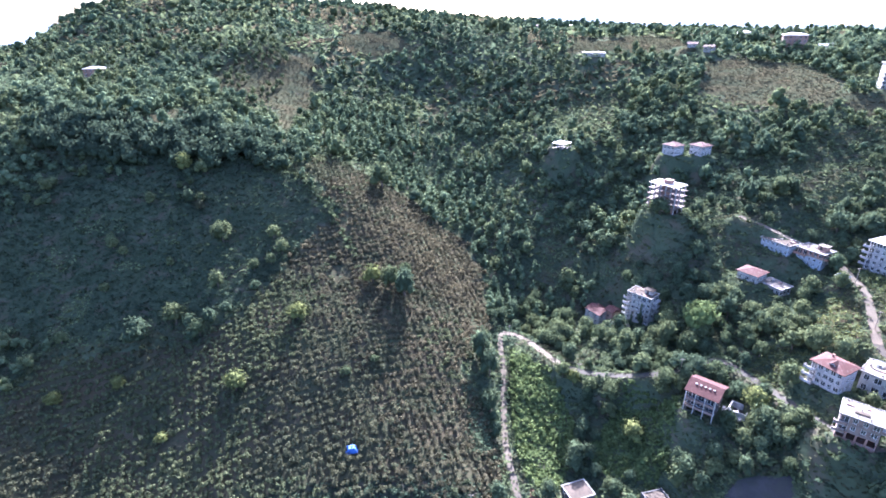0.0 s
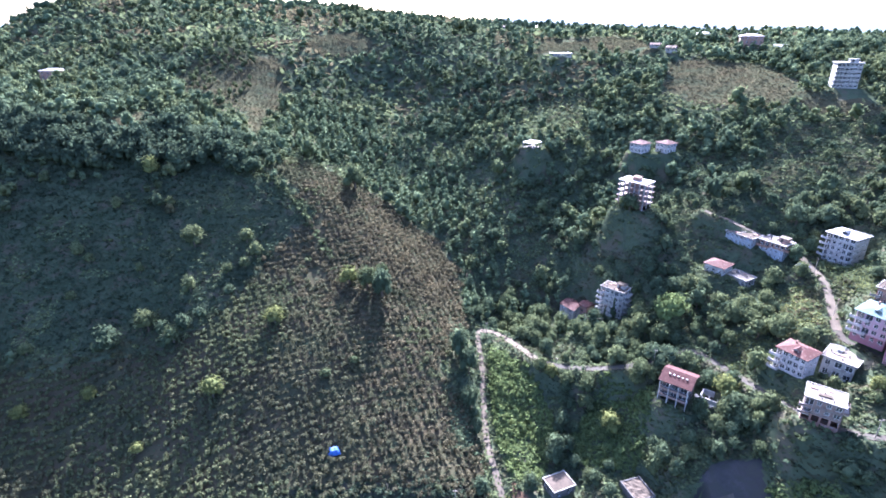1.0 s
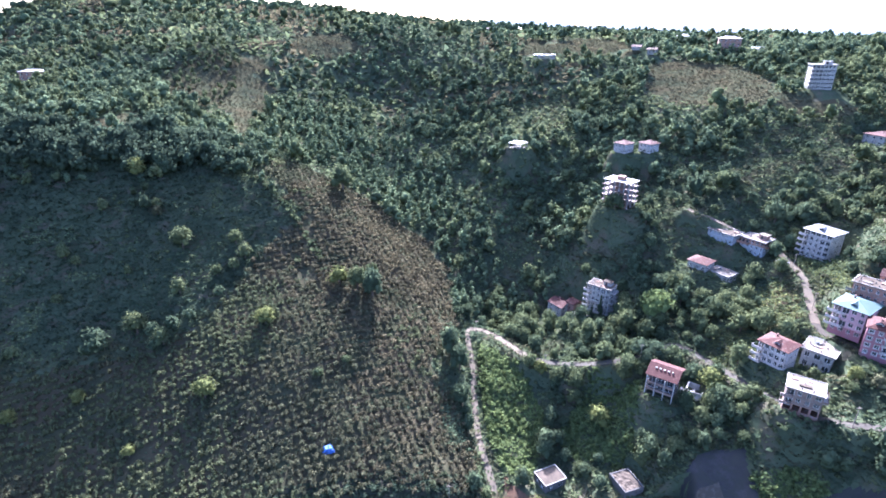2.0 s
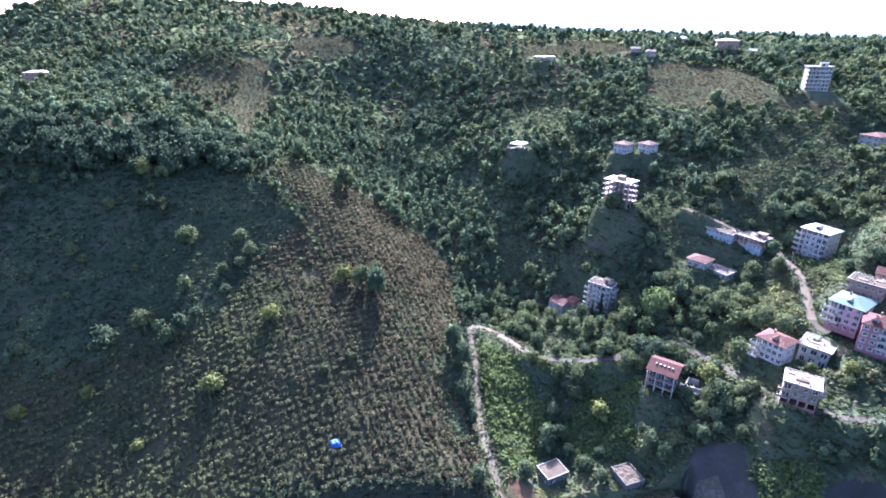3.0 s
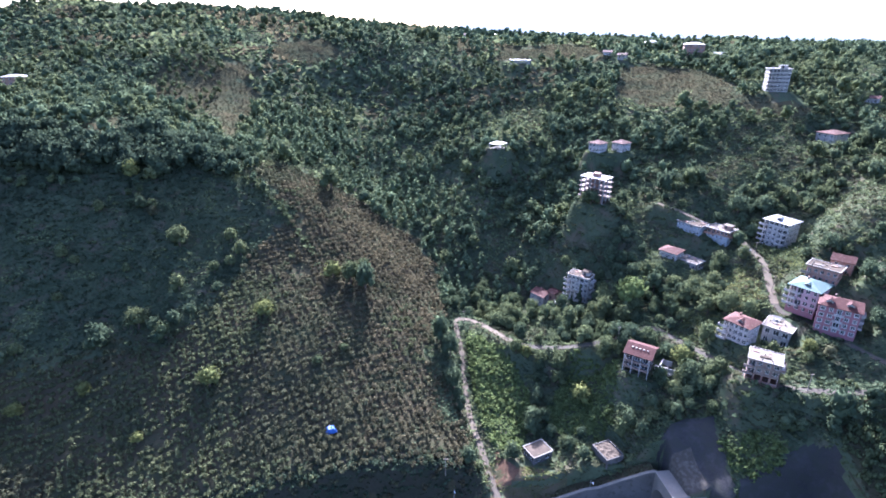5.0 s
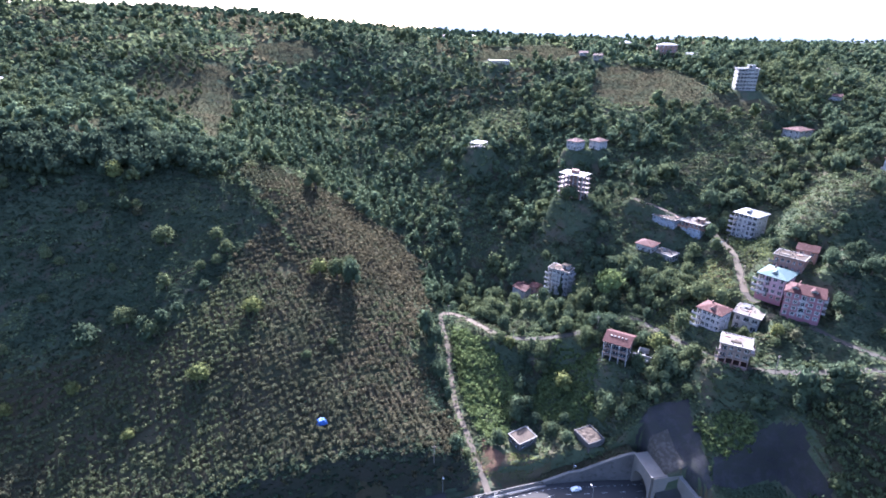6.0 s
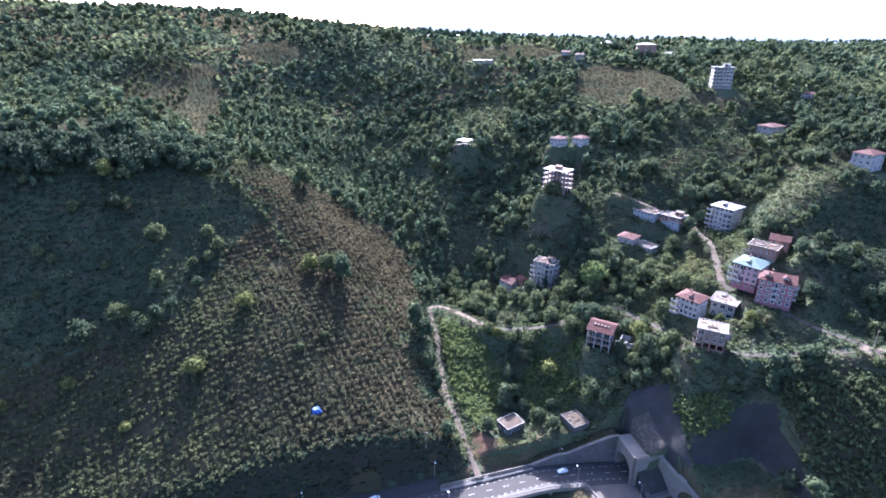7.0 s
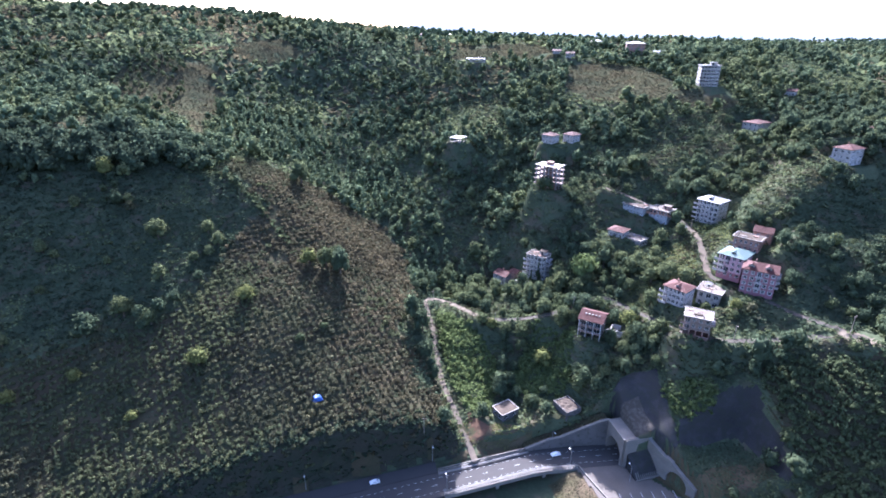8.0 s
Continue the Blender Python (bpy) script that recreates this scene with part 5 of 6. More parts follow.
CLEARINGS = [(-297, 472, 11), (-292, 459, 9), (290, 350, 12), (283, 205, 8), (286, 288, 10), (31, 134, 6.5), (114.5, 164.5, 6)]
MEADOWS = [[(150, 190), (168, 215), (182, 214), (172, 190), (160, 176)], [(187, 238), (198, 228), (202, 206), (192, 192), (184, 196), (190, 212), (193, 226)], [(125, 186), (140, 196), (150, 184), (140, 172), (128, 176)]]


def among(polys, x, y, wave=7.0):
    """True inside any of the outlines, with a ragged edge."""
    qx, qy = x + wave * lattice(x / 13, y / 13, 51), y + wave * lattice(x / 13, y / 13, 52)
    hit = np.zeros(x.shape, bool)
    for p in polys:
        hit |= inside(p, qx, qy)
    return hit


def clear(x, y, margin=0.0):
    """True where plants may stand: off the roads, houses, highway and yards."""
    ok = np.ones(x.shape, bool)
    for px, py, pz, r in PADS[len(SITES):]:
        ok &= np.hypot(x - px, y - py) > 0.8 * r + margin
    for hx, hy, eave, turn, w, d, n, fh in SITES.values():
        c, s = math.cos(radians(turn)), math.sin(radians(turn))
        u, v = (x - hx) * c + (y - hy) * s, -(x - hx) * s + (y - hy) * c
        ok &= np.hypot(np.maximum(np.abs(u) - w / 2, 0), np.maximum(np.abs(v) - d / 2, 0)) > 1.6 + margin
    for px, py, r in CLEARINGS:
        ok &= np.hypot(x - px, y - py) > r
    for line, half in TRACKS:
        for q in line[::2]:
            ok &= np.hypot(x - q[0], y - q[1]) > half + 0.7 + margin
    top = np.interp(x, [-400, -120, 14, 30, 60, 92], [99, 125.7, 138.2, 137.5, 137, 134])
    ok &= (y > top + 1.0 + margin) | (x > 104)
    ok &= ~((x > 70) & (x < 105) & (y < 133))
    for cut in (CUT_LEFT, CUT_RIGHT, CUT_FLOOR):
        ok &= ~inside(cut, x, y) | inside(LUSH[2], x, y)
    ok &= ~((x > 92) & (x < 105.5) & (y < 131.5)) & ~((x < 113) & (x > 92) & (y < 110))
    ok &= ~inside([(29, 138), (32, 152), (42, 153), (58, 142), (58, 134)], x, y)
    return ok


def rows_of(x, y, r, tallness):
    return np.stack([x, y, land(x, y) - 0.15 * r, r, tallness, rng.uniform(0, 6.28, len(x))], 1)


patch("orchard_soil", ORCHARD, LITTER, 0.15, "brown leaf litter under the hazel rows", "soil", step=3.0, ragged=3)
# hazel orchard in rows on the spur
gx, gy = scatter(-340, 180, 10, 490, 3.6, jitter=0.09, turn=0.35)
keep = inside(ORCHARD, gx + 3 * lattice(gx / 9, gy / 9, 11), gy + 3 * lattice(gx / 9, gy / 9, 12)) & clear(gx, gy, 0.5) & (lattice(gx / 14, gy / 14, 13) > -0.82)
gx, gy = gx[keep], gy[keep]
hz = rows_of(gx, gy, rng.uniform(1.6, 2.3, len(gx)), rng.uniform(1.0, 1.5, len(gx)))
near = (gx > -72) & (gx < 2) & (gy > 148) & (gy < 198)
single = np.zeros(len(gx), bool)
single[np.flatnonzero(near)[:290]] = True
dryness = lattice(gx / 40, gy / 40, 14) + 0.5 * smooth(150, 330, gy) - 0.012 * np.minimum(gx + 60, 0) * -1
dry = dryness + rng.uniform(-0.3, 0.3, len(gx)) > 0.22
green = ~dry & (lattice(gx / 26, gy / 26, 61) + 0.7 * smooth(-30, -75, gx) * smooth(-150, -110, gx) - 0.5 * smooth(190, 250, gy) + rng.uniform(-0.35, 0.35, len(gx)) > 0.15)
stuff("hazel_orchard", HAZEL, hz[~single & ~dry & ~green], LEAF["hazel"], "rows of olive green hazel bushes on the spur", "hazel bushes")
stuff("hazel_orchard", HAZEL, hz[~single & green], LEAF["fresh"], "rows of fresh green hazel bushes on the spur", "hazel bushes")
stuff("hazel_orchard", HAZEL, hz[~single & dry], LEAF["dry"], "rows of browning hazel bushes on the spur", "hazel bushes")
hazel_me = {d: [tri_mesh("foliage", v, f, LEAF["dry" if d else "hazel"]) for v, f in HAZEL] for d in (False, True)}
stem_me = [tri_mesh("stem", *trunk(k, 0.6, 0.05, 4), BARK) for k in range(2)]
for k in np.flatnonzero(single):
    x, y, z, r, tall, turn = hz[k]
    b = thing("hazel_bush", pose(x, y, z, 0, 0, math.degrees(turn)) @ Matrix.Diagonal((r, r, r * tall, 1)), "browning hazel bush in the orchard row" if dry[k] else "olive green hazel bush in the orchard row", "hazel bush", "hazel bushes in the orchard")
    part("foliage", hazel_me[bool(dry[k])][k % 5], None, b)
    part("stem", stem_me[k % 2], None, b)

# hazel on the slope beyond the cut
SLOPE_ORCHARD = [(147, 110), (146, 95), (144, 80), (141, 70), (164, 56), (250, 45), (250, 84), (205, 98), (186, 101), (171, 106), (158, 114), (151, 116)]
patch("slope_soil", SLOPE_ORCHARD, LITTER, 0.2, "brown leaf litter under the hazel bushes", "soil", step=2.0, ragged=2)
ox, oy = scatter(80, 300, 0, 190, 2.8, jitter=0.35, turn=0.5)
keep = inside(SLOPE_ORCHARD, ox, oy) & clear(ox, oy, 0.5)
ox, oy = ox[keep], oy[keep]
stuff("hazel_orchard", HAZEL, rows_of(ox, oy, rng.uniform(1.8, 2.8, len(ox)), rng.uniform(1.1, 1.6, len(ox))), LEAF["slope"], "olive green hazel bushes on the slope beyond the cut", "hazel bushes")

# shrubs between the cut and the village road
ox, oy = scatter(108, 170, 112, 156, 3.4)
keep = inside([(112, 134), (130, 128), (146, 117), (166, 122), (152, 141), (128, 152), (112, 147)], ox, oy) & clear(ox, oy, 0.8) & (lattice(ox / 8, oy / 8, 62) > -0.35)
ox, oy = ox[keep], oy[keep]
deep = lattice(ox / 9, oy / 9, 63) > 0
low_shrubs = rows_of(ox, oy, rng.uniform(1.5, 3.0, len(ox)), rng.uniform(0.9, 1.4, len(ox)))
stuff("thicket", SHRUB, low_shrubs[deep], LEAF["wood"], "dark green shrubs below the village road", "shrubs")
stuff("thicket", SHRUB, low_shrubs[~deep], LEAF["slope"], "olive green shrubs below the village road", "shrubs")

# scrub on the steep bank above the highway, dark leaves imitating its shade
ox, oy = scatter(-230, 26, 110, 152, 2.0)
bank = oy - np.interp(ox, [-400, -120, 14, 30], [99, 125.7, 138.2, 137.5])
keep = (bank > 1.2) & (bank < np.interp(ox, [-120, 20], [10, 7.5])) & (np.hypot(ox - 30, oy - 139) > 8)
ox, oy = ox[keep], oy[keep]
stuff("bank_scrub", SHRUB, rows_of(ox, oy, rng.uniform(1.5, 2.5, len(ox)), rng.uniform(0.7, 1.1, len(ox))), LEAF["dark"], "scrub on the steep bank above the highway, darkened for shade", "shrubs")

# hedge along the crest of the spur
crest = track([(-104, 330, 0), (-92, 320, 0), (-81, 311, 0), (-72, 303, 0), (-63, 290, 0), (-54, 277, 0), (-46, 264, 0)], 1.6)
hx_, hy_ = crest[:, 0] + rng.uniform(-1.2, 1.2, len(crest)), crest[:, 1] + rng.uniform(-1.2, 1.2, len(crest))
stuff("hedge", SHRUB, rows_of(hx_, hy_, rng.uniform(1.8, 3.2, len(crest)), rng.uniform(0.9, 1.3, len(crest))), LEAF["slope"], "green hedge along the crest of the spur", "hedge")

# hazel rows on the brown fields
gx, gy = scatter(-230, 430, 270, 690, 3.9, jitter=0.3, turn=0.2)
keep = np.zeros(gx.shape, bool)
for f in FIELDS:
    keep |= inside(f, gx, gy)
keep &= clear(gx, gy, 1.0) & (lattice(gx / 17, gy / 17, 53) > -0.5)
gx, gy = gx[keep], gy[keep]
stuff("hazel_field", SHRUB, rows_of(gx, gy, rng.uniform(1.0, 1.9, len(gx)), rng.uniform(0.6, 1.0, len(gx))), LEAF["dry"], "sparse browning hazel bushes on the cleared field", "hazel bushes")

# scattered trees on the clearing of the upper spur
gx, gy = scatter(-200, -100, 380, 545, 6.5, jitter=0.5)
keep = inside(FIELDS[0], gx, gy) & (lattice(gx / 22, gy / 22, 54) + rng.uniform(-0.5, 0.5, len(gx)) > -0.2) & ~((gx > -136) & (gy < 505))
gx, gy = gx[keep], gy[keep]
stuff("field_trees", MID, rows_of(gx, gy, rng.uniform(1.8, 3.2, len(gx)), rng.uniform(1.0, 1.5, len(gx))), LEAF["slope"], "young green trees scattered over the cleared field", "trees")

# lush creepers by the lane and on the cut
for poly in LUSH:
    xs, ys = [p[0] for p in poly], [p[1] for p in poly]
    gx, gy = scatter(min(xs), max(xs), min(ys), max(ys), 1.9)
    keep = inside(poly, gx, gy) & clear(gx, gy) & (lattice(gx / 7, gy / 7, 15) > -0.6)
    gx, gy = gx[keep], gy[keep]
    stuff("creeper_thicket", CREEPER, rows_of(gx, gy, rng.uniform(1.5, 2.6, len(gx)), rng.uniform(0.7, 1.6, len(gx))), LEAF["lush"], "bright green creepers smothering the slope", "creepers")

# woods and thickets: tall trees in groups, shrubs between them
def in_sight(x, y):
    """The fan of hillside that the valley opens on."""
    return (x > -0.92 * y - 22) & (x < 1.40 * (y + 43))


def slopes(step, x0=-330, x1=425, y0=72, y1=475, margin=1.0):
    gx, gy = scatter(x0, x1, y0, y1, step)
    bare = np.zeros(gx.shape, bool)
    for f in FIELDS:
        bare |= inside(f, gx + 5 * lattice(gx / 12, gy / 12, 16), gy)
    keep = ~inside(ORCHARD, gx, gy) & ~bare & clear(gx, gy, margin) & in_sight(gx, gy)
    for poly in LUSH + [SLOPE_ORCHARD]:
        keep &= ~inside(poly, gx, gy)
    return gx[keep], gy[keep]


def depth_of_ravine(x, y):
    return np.exp(-(((x - np.interp(y, [240, 300, 380, 480, 560], [45, 25, 0, -40, -50])) / 42) ** 2)) * smooth(235, 285, y)


def open_fronts(x, y):
    """False for tall trees just downhill of a house, on the valley side."""
    ok = np.ones(x.shape, bool)
    for key in ("blue", "long", "low", "lowred", "apartment", "cyan", "pink", "salmon", "white", "flat", "brown", "red", "tower", "old", "hillside", "hillside2", "cottage5", "block"):
        hx, hy, eave, turn, w, d, n, fh = SITES[key]
        out = Vector((30 - hx, -10 - hy)).normalized()
        u, v = (x - hx) * out.x + (y - hy) * out.y, (x - hx) * out.y - (y - hy) * out.x
        ok &= ~((u > 0) & (u < (24 if key in ("old", "tower", "low", "lowred", "hillside2") else 17)) & (np.abs(v) < 0.5 * w + 2.0)) & ~(np.hypot(x - hx, y - hy) < 0.5 * math.hypot(w, d) + 2.2)
    for m in MEADOWS:
        ok &= ~inside(m, x, y)
    # below the lane's bend nothing tall hides the road
    for px, py, r in ((31, 234, 6), (37, 234, 5), (42, 226, 5), (50, 211, 5), (60, 197, 4.5), (28, 226, 5)):
        ok &= np.hypot(x - px, y - py) > r
    return ok


gx, gy = slopes(6.6, margin=2.8)
ravine = depth_of_ravine(gx, gy)
grove, crest_wood, scrub = among(GROVES, gx, gy), among([CREST], gx, gy, 10), among(SCRUB, gx, gy)
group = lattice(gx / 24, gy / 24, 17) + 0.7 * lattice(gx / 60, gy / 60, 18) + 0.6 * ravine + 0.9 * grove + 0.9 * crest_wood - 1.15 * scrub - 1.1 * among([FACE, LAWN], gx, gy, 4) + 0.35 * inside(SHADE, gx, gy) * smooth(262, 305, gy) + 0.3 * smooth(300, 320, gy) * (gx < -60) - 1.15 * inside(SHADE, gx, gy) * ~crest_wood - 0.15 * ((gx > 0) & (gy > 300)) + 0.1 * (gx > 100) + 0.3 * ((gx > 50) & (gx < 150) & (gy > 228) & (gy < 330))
keep = (group + rng.uniform(-0.5, 0.5, len(gx)) > np.where((gx > 40) & (gy < 330), -0.5, -0.2)) & open_fronts(gx, gy)
gx, gy, ravine, group, grove, crest_wood = gx[keep], gy[keep], ravine[keep], group[keep], grove[keep], crest_wood[keep]
r = np.clip(2.7 + 0.7 * group + rng.exponential(0.9, len(gx)) + 1.5 * crest_wood, 1.9, 6.8)
cone = ((ravine > 0.25) | inside(GROVES[0], gx, gy)) & (rng.uniform(size=len(gx)) < 0.7)
wood = rows_of(gx, gy, np.where(cone, 0.78 * r, r), rng.uniform(0.95, 1.45, len(gx)))
village = ~cone & (gx > 30) & (gx < 215) & (gy > 135) & (gy < 275)
single = np.zeros(len(gx), bool)
single[np.flatnonzero(village)[:300]] = True
# FACE gets darker trees, its shade put into the leaf colour
sort = 0.8 * lattice(gx / 30, gy / 30, 19) - 0.7 * inside(FACE, gx, gy) + rng.uniform(-0.6, 0.6, len(gx))
upper = ((gy > 300) | (gx < -150)) & ~crest_wood
# crest trees take dark leaves: their backlit shade put into the colour
stuff("woodland", BROAD, wood[crest_wood & ~cone], LEAF["dark"], "broad trees along the brow of the spur, darkened as if backlit", "woodland")
for protos, zone, place in ((BROAD, ~upper & ~crest_wood, "on the lower hillside"), (MID, upper, "high on the hillside")):
    # the paler upland leaves carry haze in their colour
    pale = (protos is MID) & ~grove & (sort < -0.35)
    stuff("woodland", protos, wood[zone & ~cone & ~single & (sort < 0.2) & ~pale], LEAF["wood"], "dense dark green broadleaf woodland " + place, "woodland")
    stuff("woodland", protos, wood[zone & ~cone & ~single & pale], LEAF["upland"], "broadleaf trees lightened for haze " + place, "woodland")
    stuff("woodland", protos, wood[zone & ~cone & ~single & (sort >= 0.2)], LEAF["slope"], "dense mid-green broadleaf woodland " + place, "woodland")
stuff("ravine_woodland", CONE, wood[cone], LEAF["upland"], "slender trees, lightened for haze, crowding the ravine", "woodland")
bx, by = slopes(4.5, margin=0.2)
bs = rng.uniform(1.3, 2.7, len(bx))
open_scrub = among(SCRUB, bx, by)
thin = (by < 320) | (rng.uniform(size=len(bx)) < 0.5) | open_scrub | ~open_fronts(bx, by)
for m in MEADOWS:
    thin &= ~inside(m, bx, by) | (rng.uniform(size=len(bx)) < 0.3)
bx, by, bs, open_scrub = bx[thin], by[thin], bs[thin], open_scrub[thin]
lawn = inside(LAWN, bx, by) & (rng.uniform(size=len(bx)) < 0.8)
bx, by, bs, open_scrub = bx[~lawn], by[~lawn], bs[~lawn], open_scrub[~lawn]
shrubs = rows_of(bx, by, bs, rng.uniform(0.75, 1.15, len(bx)))
# inside SHADE, FACE and LAWN darker shrubs paint in the shade
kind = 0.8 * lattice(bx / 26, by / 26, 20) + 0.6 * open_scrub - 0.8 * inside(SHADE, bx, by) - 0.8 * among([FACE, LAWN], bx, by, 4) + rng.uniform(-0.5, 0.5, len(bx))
stuff("thicket", SHRUB, shrubs[kind < -0.1], LEAF["dark"], "dark green shrubs on the slope, also standing in for shade", "shrubs")
stuff("thicket", SHRUB, shrubs[(kind >= -0.1) & (kind < 0.55)], LEAF["slope"], "olive green shrubs covering the slope", "shrubs")
stuff("thicket", SHRUB, shrubs[kind >= 0.55], LEAF["hazel"], "dull olive hazel scrub on the slope", "shrubs")
tree_me = {kind: [tri_mesh("crown", v, f, LEAF[kind]) for v, f in FINE] for kind in ("wood", "slope", "yellow", "lush", "hazel")}
trunk_me = [tri_mesh("trunk", *trunk(k, 0.75, 0.09), BARK) for k in range(3)]


def tree_at(x, y, z, r, tall, turn, kind, k, label, group="trees round the village"):
    t = thing("tree", pose(x, y, z, 0, 0, math.degrees(turn)) @ Matrix.Diagonal((r, r, r * tall, 1)), label, "tree", group)
    part("crown", tree_me[kind][k % 5], None, t)
    part("trunk", trunk_me[k % 3], None, t)


for k in np.flatnonzero(single):
    kind = "slope" if sort[k] > 0.0 else "wood"
    tree_at(*wood[k], kind, int(k), "mid-green broadleaf tree on the village slope" if kind == "slope" else "dark green broadleaf tree on the village slope")

# undergrowth between the trees: a close mat of leafy sprays, hummocked
def sprays(name, gx, gy, size, tall, mat, label, foot=None):
    n = len(gx)
    lump = 0.5 + 0.5 * lattice(gx / 2.6, gy / 2.6, 41)
    z = (land(gx, gy) if foot is None else foot) + 0.1 + tall * lump * rng.uniform(0.5, 1.15, n)
    p = np.stack([gx, gy, z], 1)
    tilt = rng.normal(size=(n, 3)) * 0.45 + np.array([0, 0, 1.0])
    tilt /= np.linalg.norm(tilt, axis=1)[:, None]
    u = np.cross(tilt, rng.normal(size=(n, 3)))
    u /= np.linalg.norm(u, axis=1)[:, None]
    w = np.cross(tilt, u)
    s = (size * rng.uniform(0.6, 1.25, n))[:, None]
    V = np.stack([p - u * s, p - w * s * 0.6, p + u * s * 1.1 - tilt * s * 0.25, p + w * s * 0.65], 1).reshape(-1, 3)
    F = (np.array([(0, 1, 2), (0, 2, 3)])[None] + 4 * np.arange(n)[:, None, None]).reshape(-1, 3)
    return tagged(new(name, tri_mesh(name, V, F, mat)), label, "undergrowth", kind="stuff")


ox, oy = scatter(-230, 26, 108, 152, 1.1)
bank = oy - np.interp(ox, [-400, -120, 14, 30], [99, 125.7, 138.2, 137.5])
keep = (bank > 0.6) & (bank < 12)
# weeds in dark leaves continue the bank's painted shade
sprays("bank_weeds", ox[keep], oy[keep], 0.9, 1.2, LEAF["dark"], "weeds on the steep bank above the highway, darkened for shade")
gx, gy = slopes(1.05, margin=-0.5)
near = gy < 330
gx, gy = gx[near], gy[near]
# same outlines shift to dark leaves, imitating shade on the ground cover
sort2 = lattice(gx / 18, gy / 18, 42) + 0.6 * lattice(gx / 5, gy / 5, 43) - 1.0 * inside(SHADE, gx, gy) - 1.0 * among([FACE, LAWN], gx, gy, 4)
for low, high, mat, label in ((-9, -0.35, "dark", "dark low bracken and brambles on the slope, also standing in for shade"), (-0.35, 0.35, "slope", "olive low scrub covering the slope"), (0.35, 9, "hazel", "dull yellowish low scrub covering the slope")):
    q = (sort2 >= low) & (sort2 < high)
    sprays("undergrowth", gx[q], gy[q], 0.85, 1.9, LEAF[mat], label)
gx, gy = slopes(2.3, margin=0.0, y0=330)
sprays("undergrowth", gx, gy, 1.7, 2.2, LEAF["slope"], "olive scrub covering the upper slope")
gx, gy = scatter(-900, 1150, 330, 930, 4.6)
off = in_sight(gx, gy) & ((gy > 470) | (np.abs(gx - 50) > 372)) & clear(gx, gy, 0.0)
for f in FIELDS:
    off &= ~inside(f, gx + 5 * lattice(gx / 12, gy / 12, 16), gy)
gx, gy = gx[off], gy[off]
sort2 = lattice(gx / 50, gy / 50, 45) + 0.5 * lattice(gx / 14, gy / 14, 46)
for low, high, mat, label in ((-9, -0.1, "wood", "dark far scrub on the plateau"), (-0.1, 0.45, "slope", "olive far scrub on the plateau"), (0.45, 9, "dry", "brownish far hazel scrub on the plateau")):
    q = (sort2 >= low) & (sort2 < high)
    sprays("far_scrub", gx[q], gy[q], 3.6, 4.0, LEAF[mat], label)
for f in FIELDS:
    gx, gy = scatter(min(p[0] for p in f), max(p[0] for p in f), min(p[1] for p in f), max(p[1] for p in f), 1.9)
    q = inside(f, gx + 5 * lattice(gx / 12, gy / 12, 16), gy) & clear(gx, gy, 0.0)
    sprays("field_weeds", gx[q], gy[q], 1.0, 0.7, LEAF["hazel"], "dry brown weeds over the cleared field")
ox, oy = scatter(84, 120, 106, 152, 0.8)
keep = inside([(84, 136), (92, 133), (106, 133), (106, 119), (112, 109), (118, 112), (117, 140), (104, 152), (84, 145)], ox, oy) & ~inside(CUT_RIGHT, ox, oy) & ~inside(CUT_LEFT, ox, oy)
ox, oy = ox[keep], oy[keep]
keep = (land(ox, oy) > -31) | (ox > 106)
sprays("undergrowth", ox[keep], oy[keep], 0.7, 1.0, LEAF["wood"], "dark weeds above the tunnel portal")

ox, oy = scatter(-210, 26, 120, 362, 2.3)
keep = inside(ORCHARD, ox, oy) & clear(ox, oy, 0.0)
sprays("orchard_weeds", ox[keep], oy[keep], 0.8, 0.5, LEAF["wood"], "dull weeds between the orchard rows")
ox, oy = scatter(6, 26, 158, 200, 0.9)
keep = inside([(8, 196), (19, 191), (24, 172), (21, 160), (12, 164), (10, 180)], ox, oy) & clear(ox, oy, 0.0)
sprays("orchard_weeds", ox[keep], oy[keep], 0.8, 1.6, LEAF["wood"], "dark brambles at the orchard's edge")
ox, oy = scatter(55, 92.4, 0, 5.3, 0.75)
foot = np.interp(ox, [55, 58, 66, 71, 80, 89, 92.4], [-44.2, -43.2, -40.4, -39.8, -36.4, -32.2, -31.4])
sprays("bank_weeds", ox, oy + np.interp(ox, [55, 66, 80, 92.4], [135.4, 135.0, 134.0, 131.9]), 0.6, 0.8, LEAF["hazel"], "dry weeds on the backfill behind the wing wall", foot)
for poly, size, mat, label in ((CUT_FLOOR, 0.6, "wood", "rough green weeds in the cut behind the portals"), ([(24, 139), (28, 150), (34, 152), (48, 147), (60, 141), (58, 137), (40, 138.5)], 0.6, "yellow", "yellowing weeds on the bank above the highway"), ([(60, 96), (61, 117), (71, 118), (74, 108), (75, 92)], 0.45, "dry", "dry weeds between bridge and yard")):
    ox, oy = scatter(min(p[0] for p in poly), max(p[0] for p in poly), min(p[1] for p in poly), max(p[1] for p in poly), 0.85)
    keep = inside(poly, ox, oy) & ~((np.hypot(ox - 37, oy - 146) < 5.5) & (mat == "yellow"))
    for line, half in TRACKS[:1]:
        for q in line[::2]:
            keep &= np.hypot(ox - q[0], oy - q[1]) > half + 0.5
    sprays("bank_weeds", ox[keep], oy[keep], size, 0.9, LEAF[mat], label)
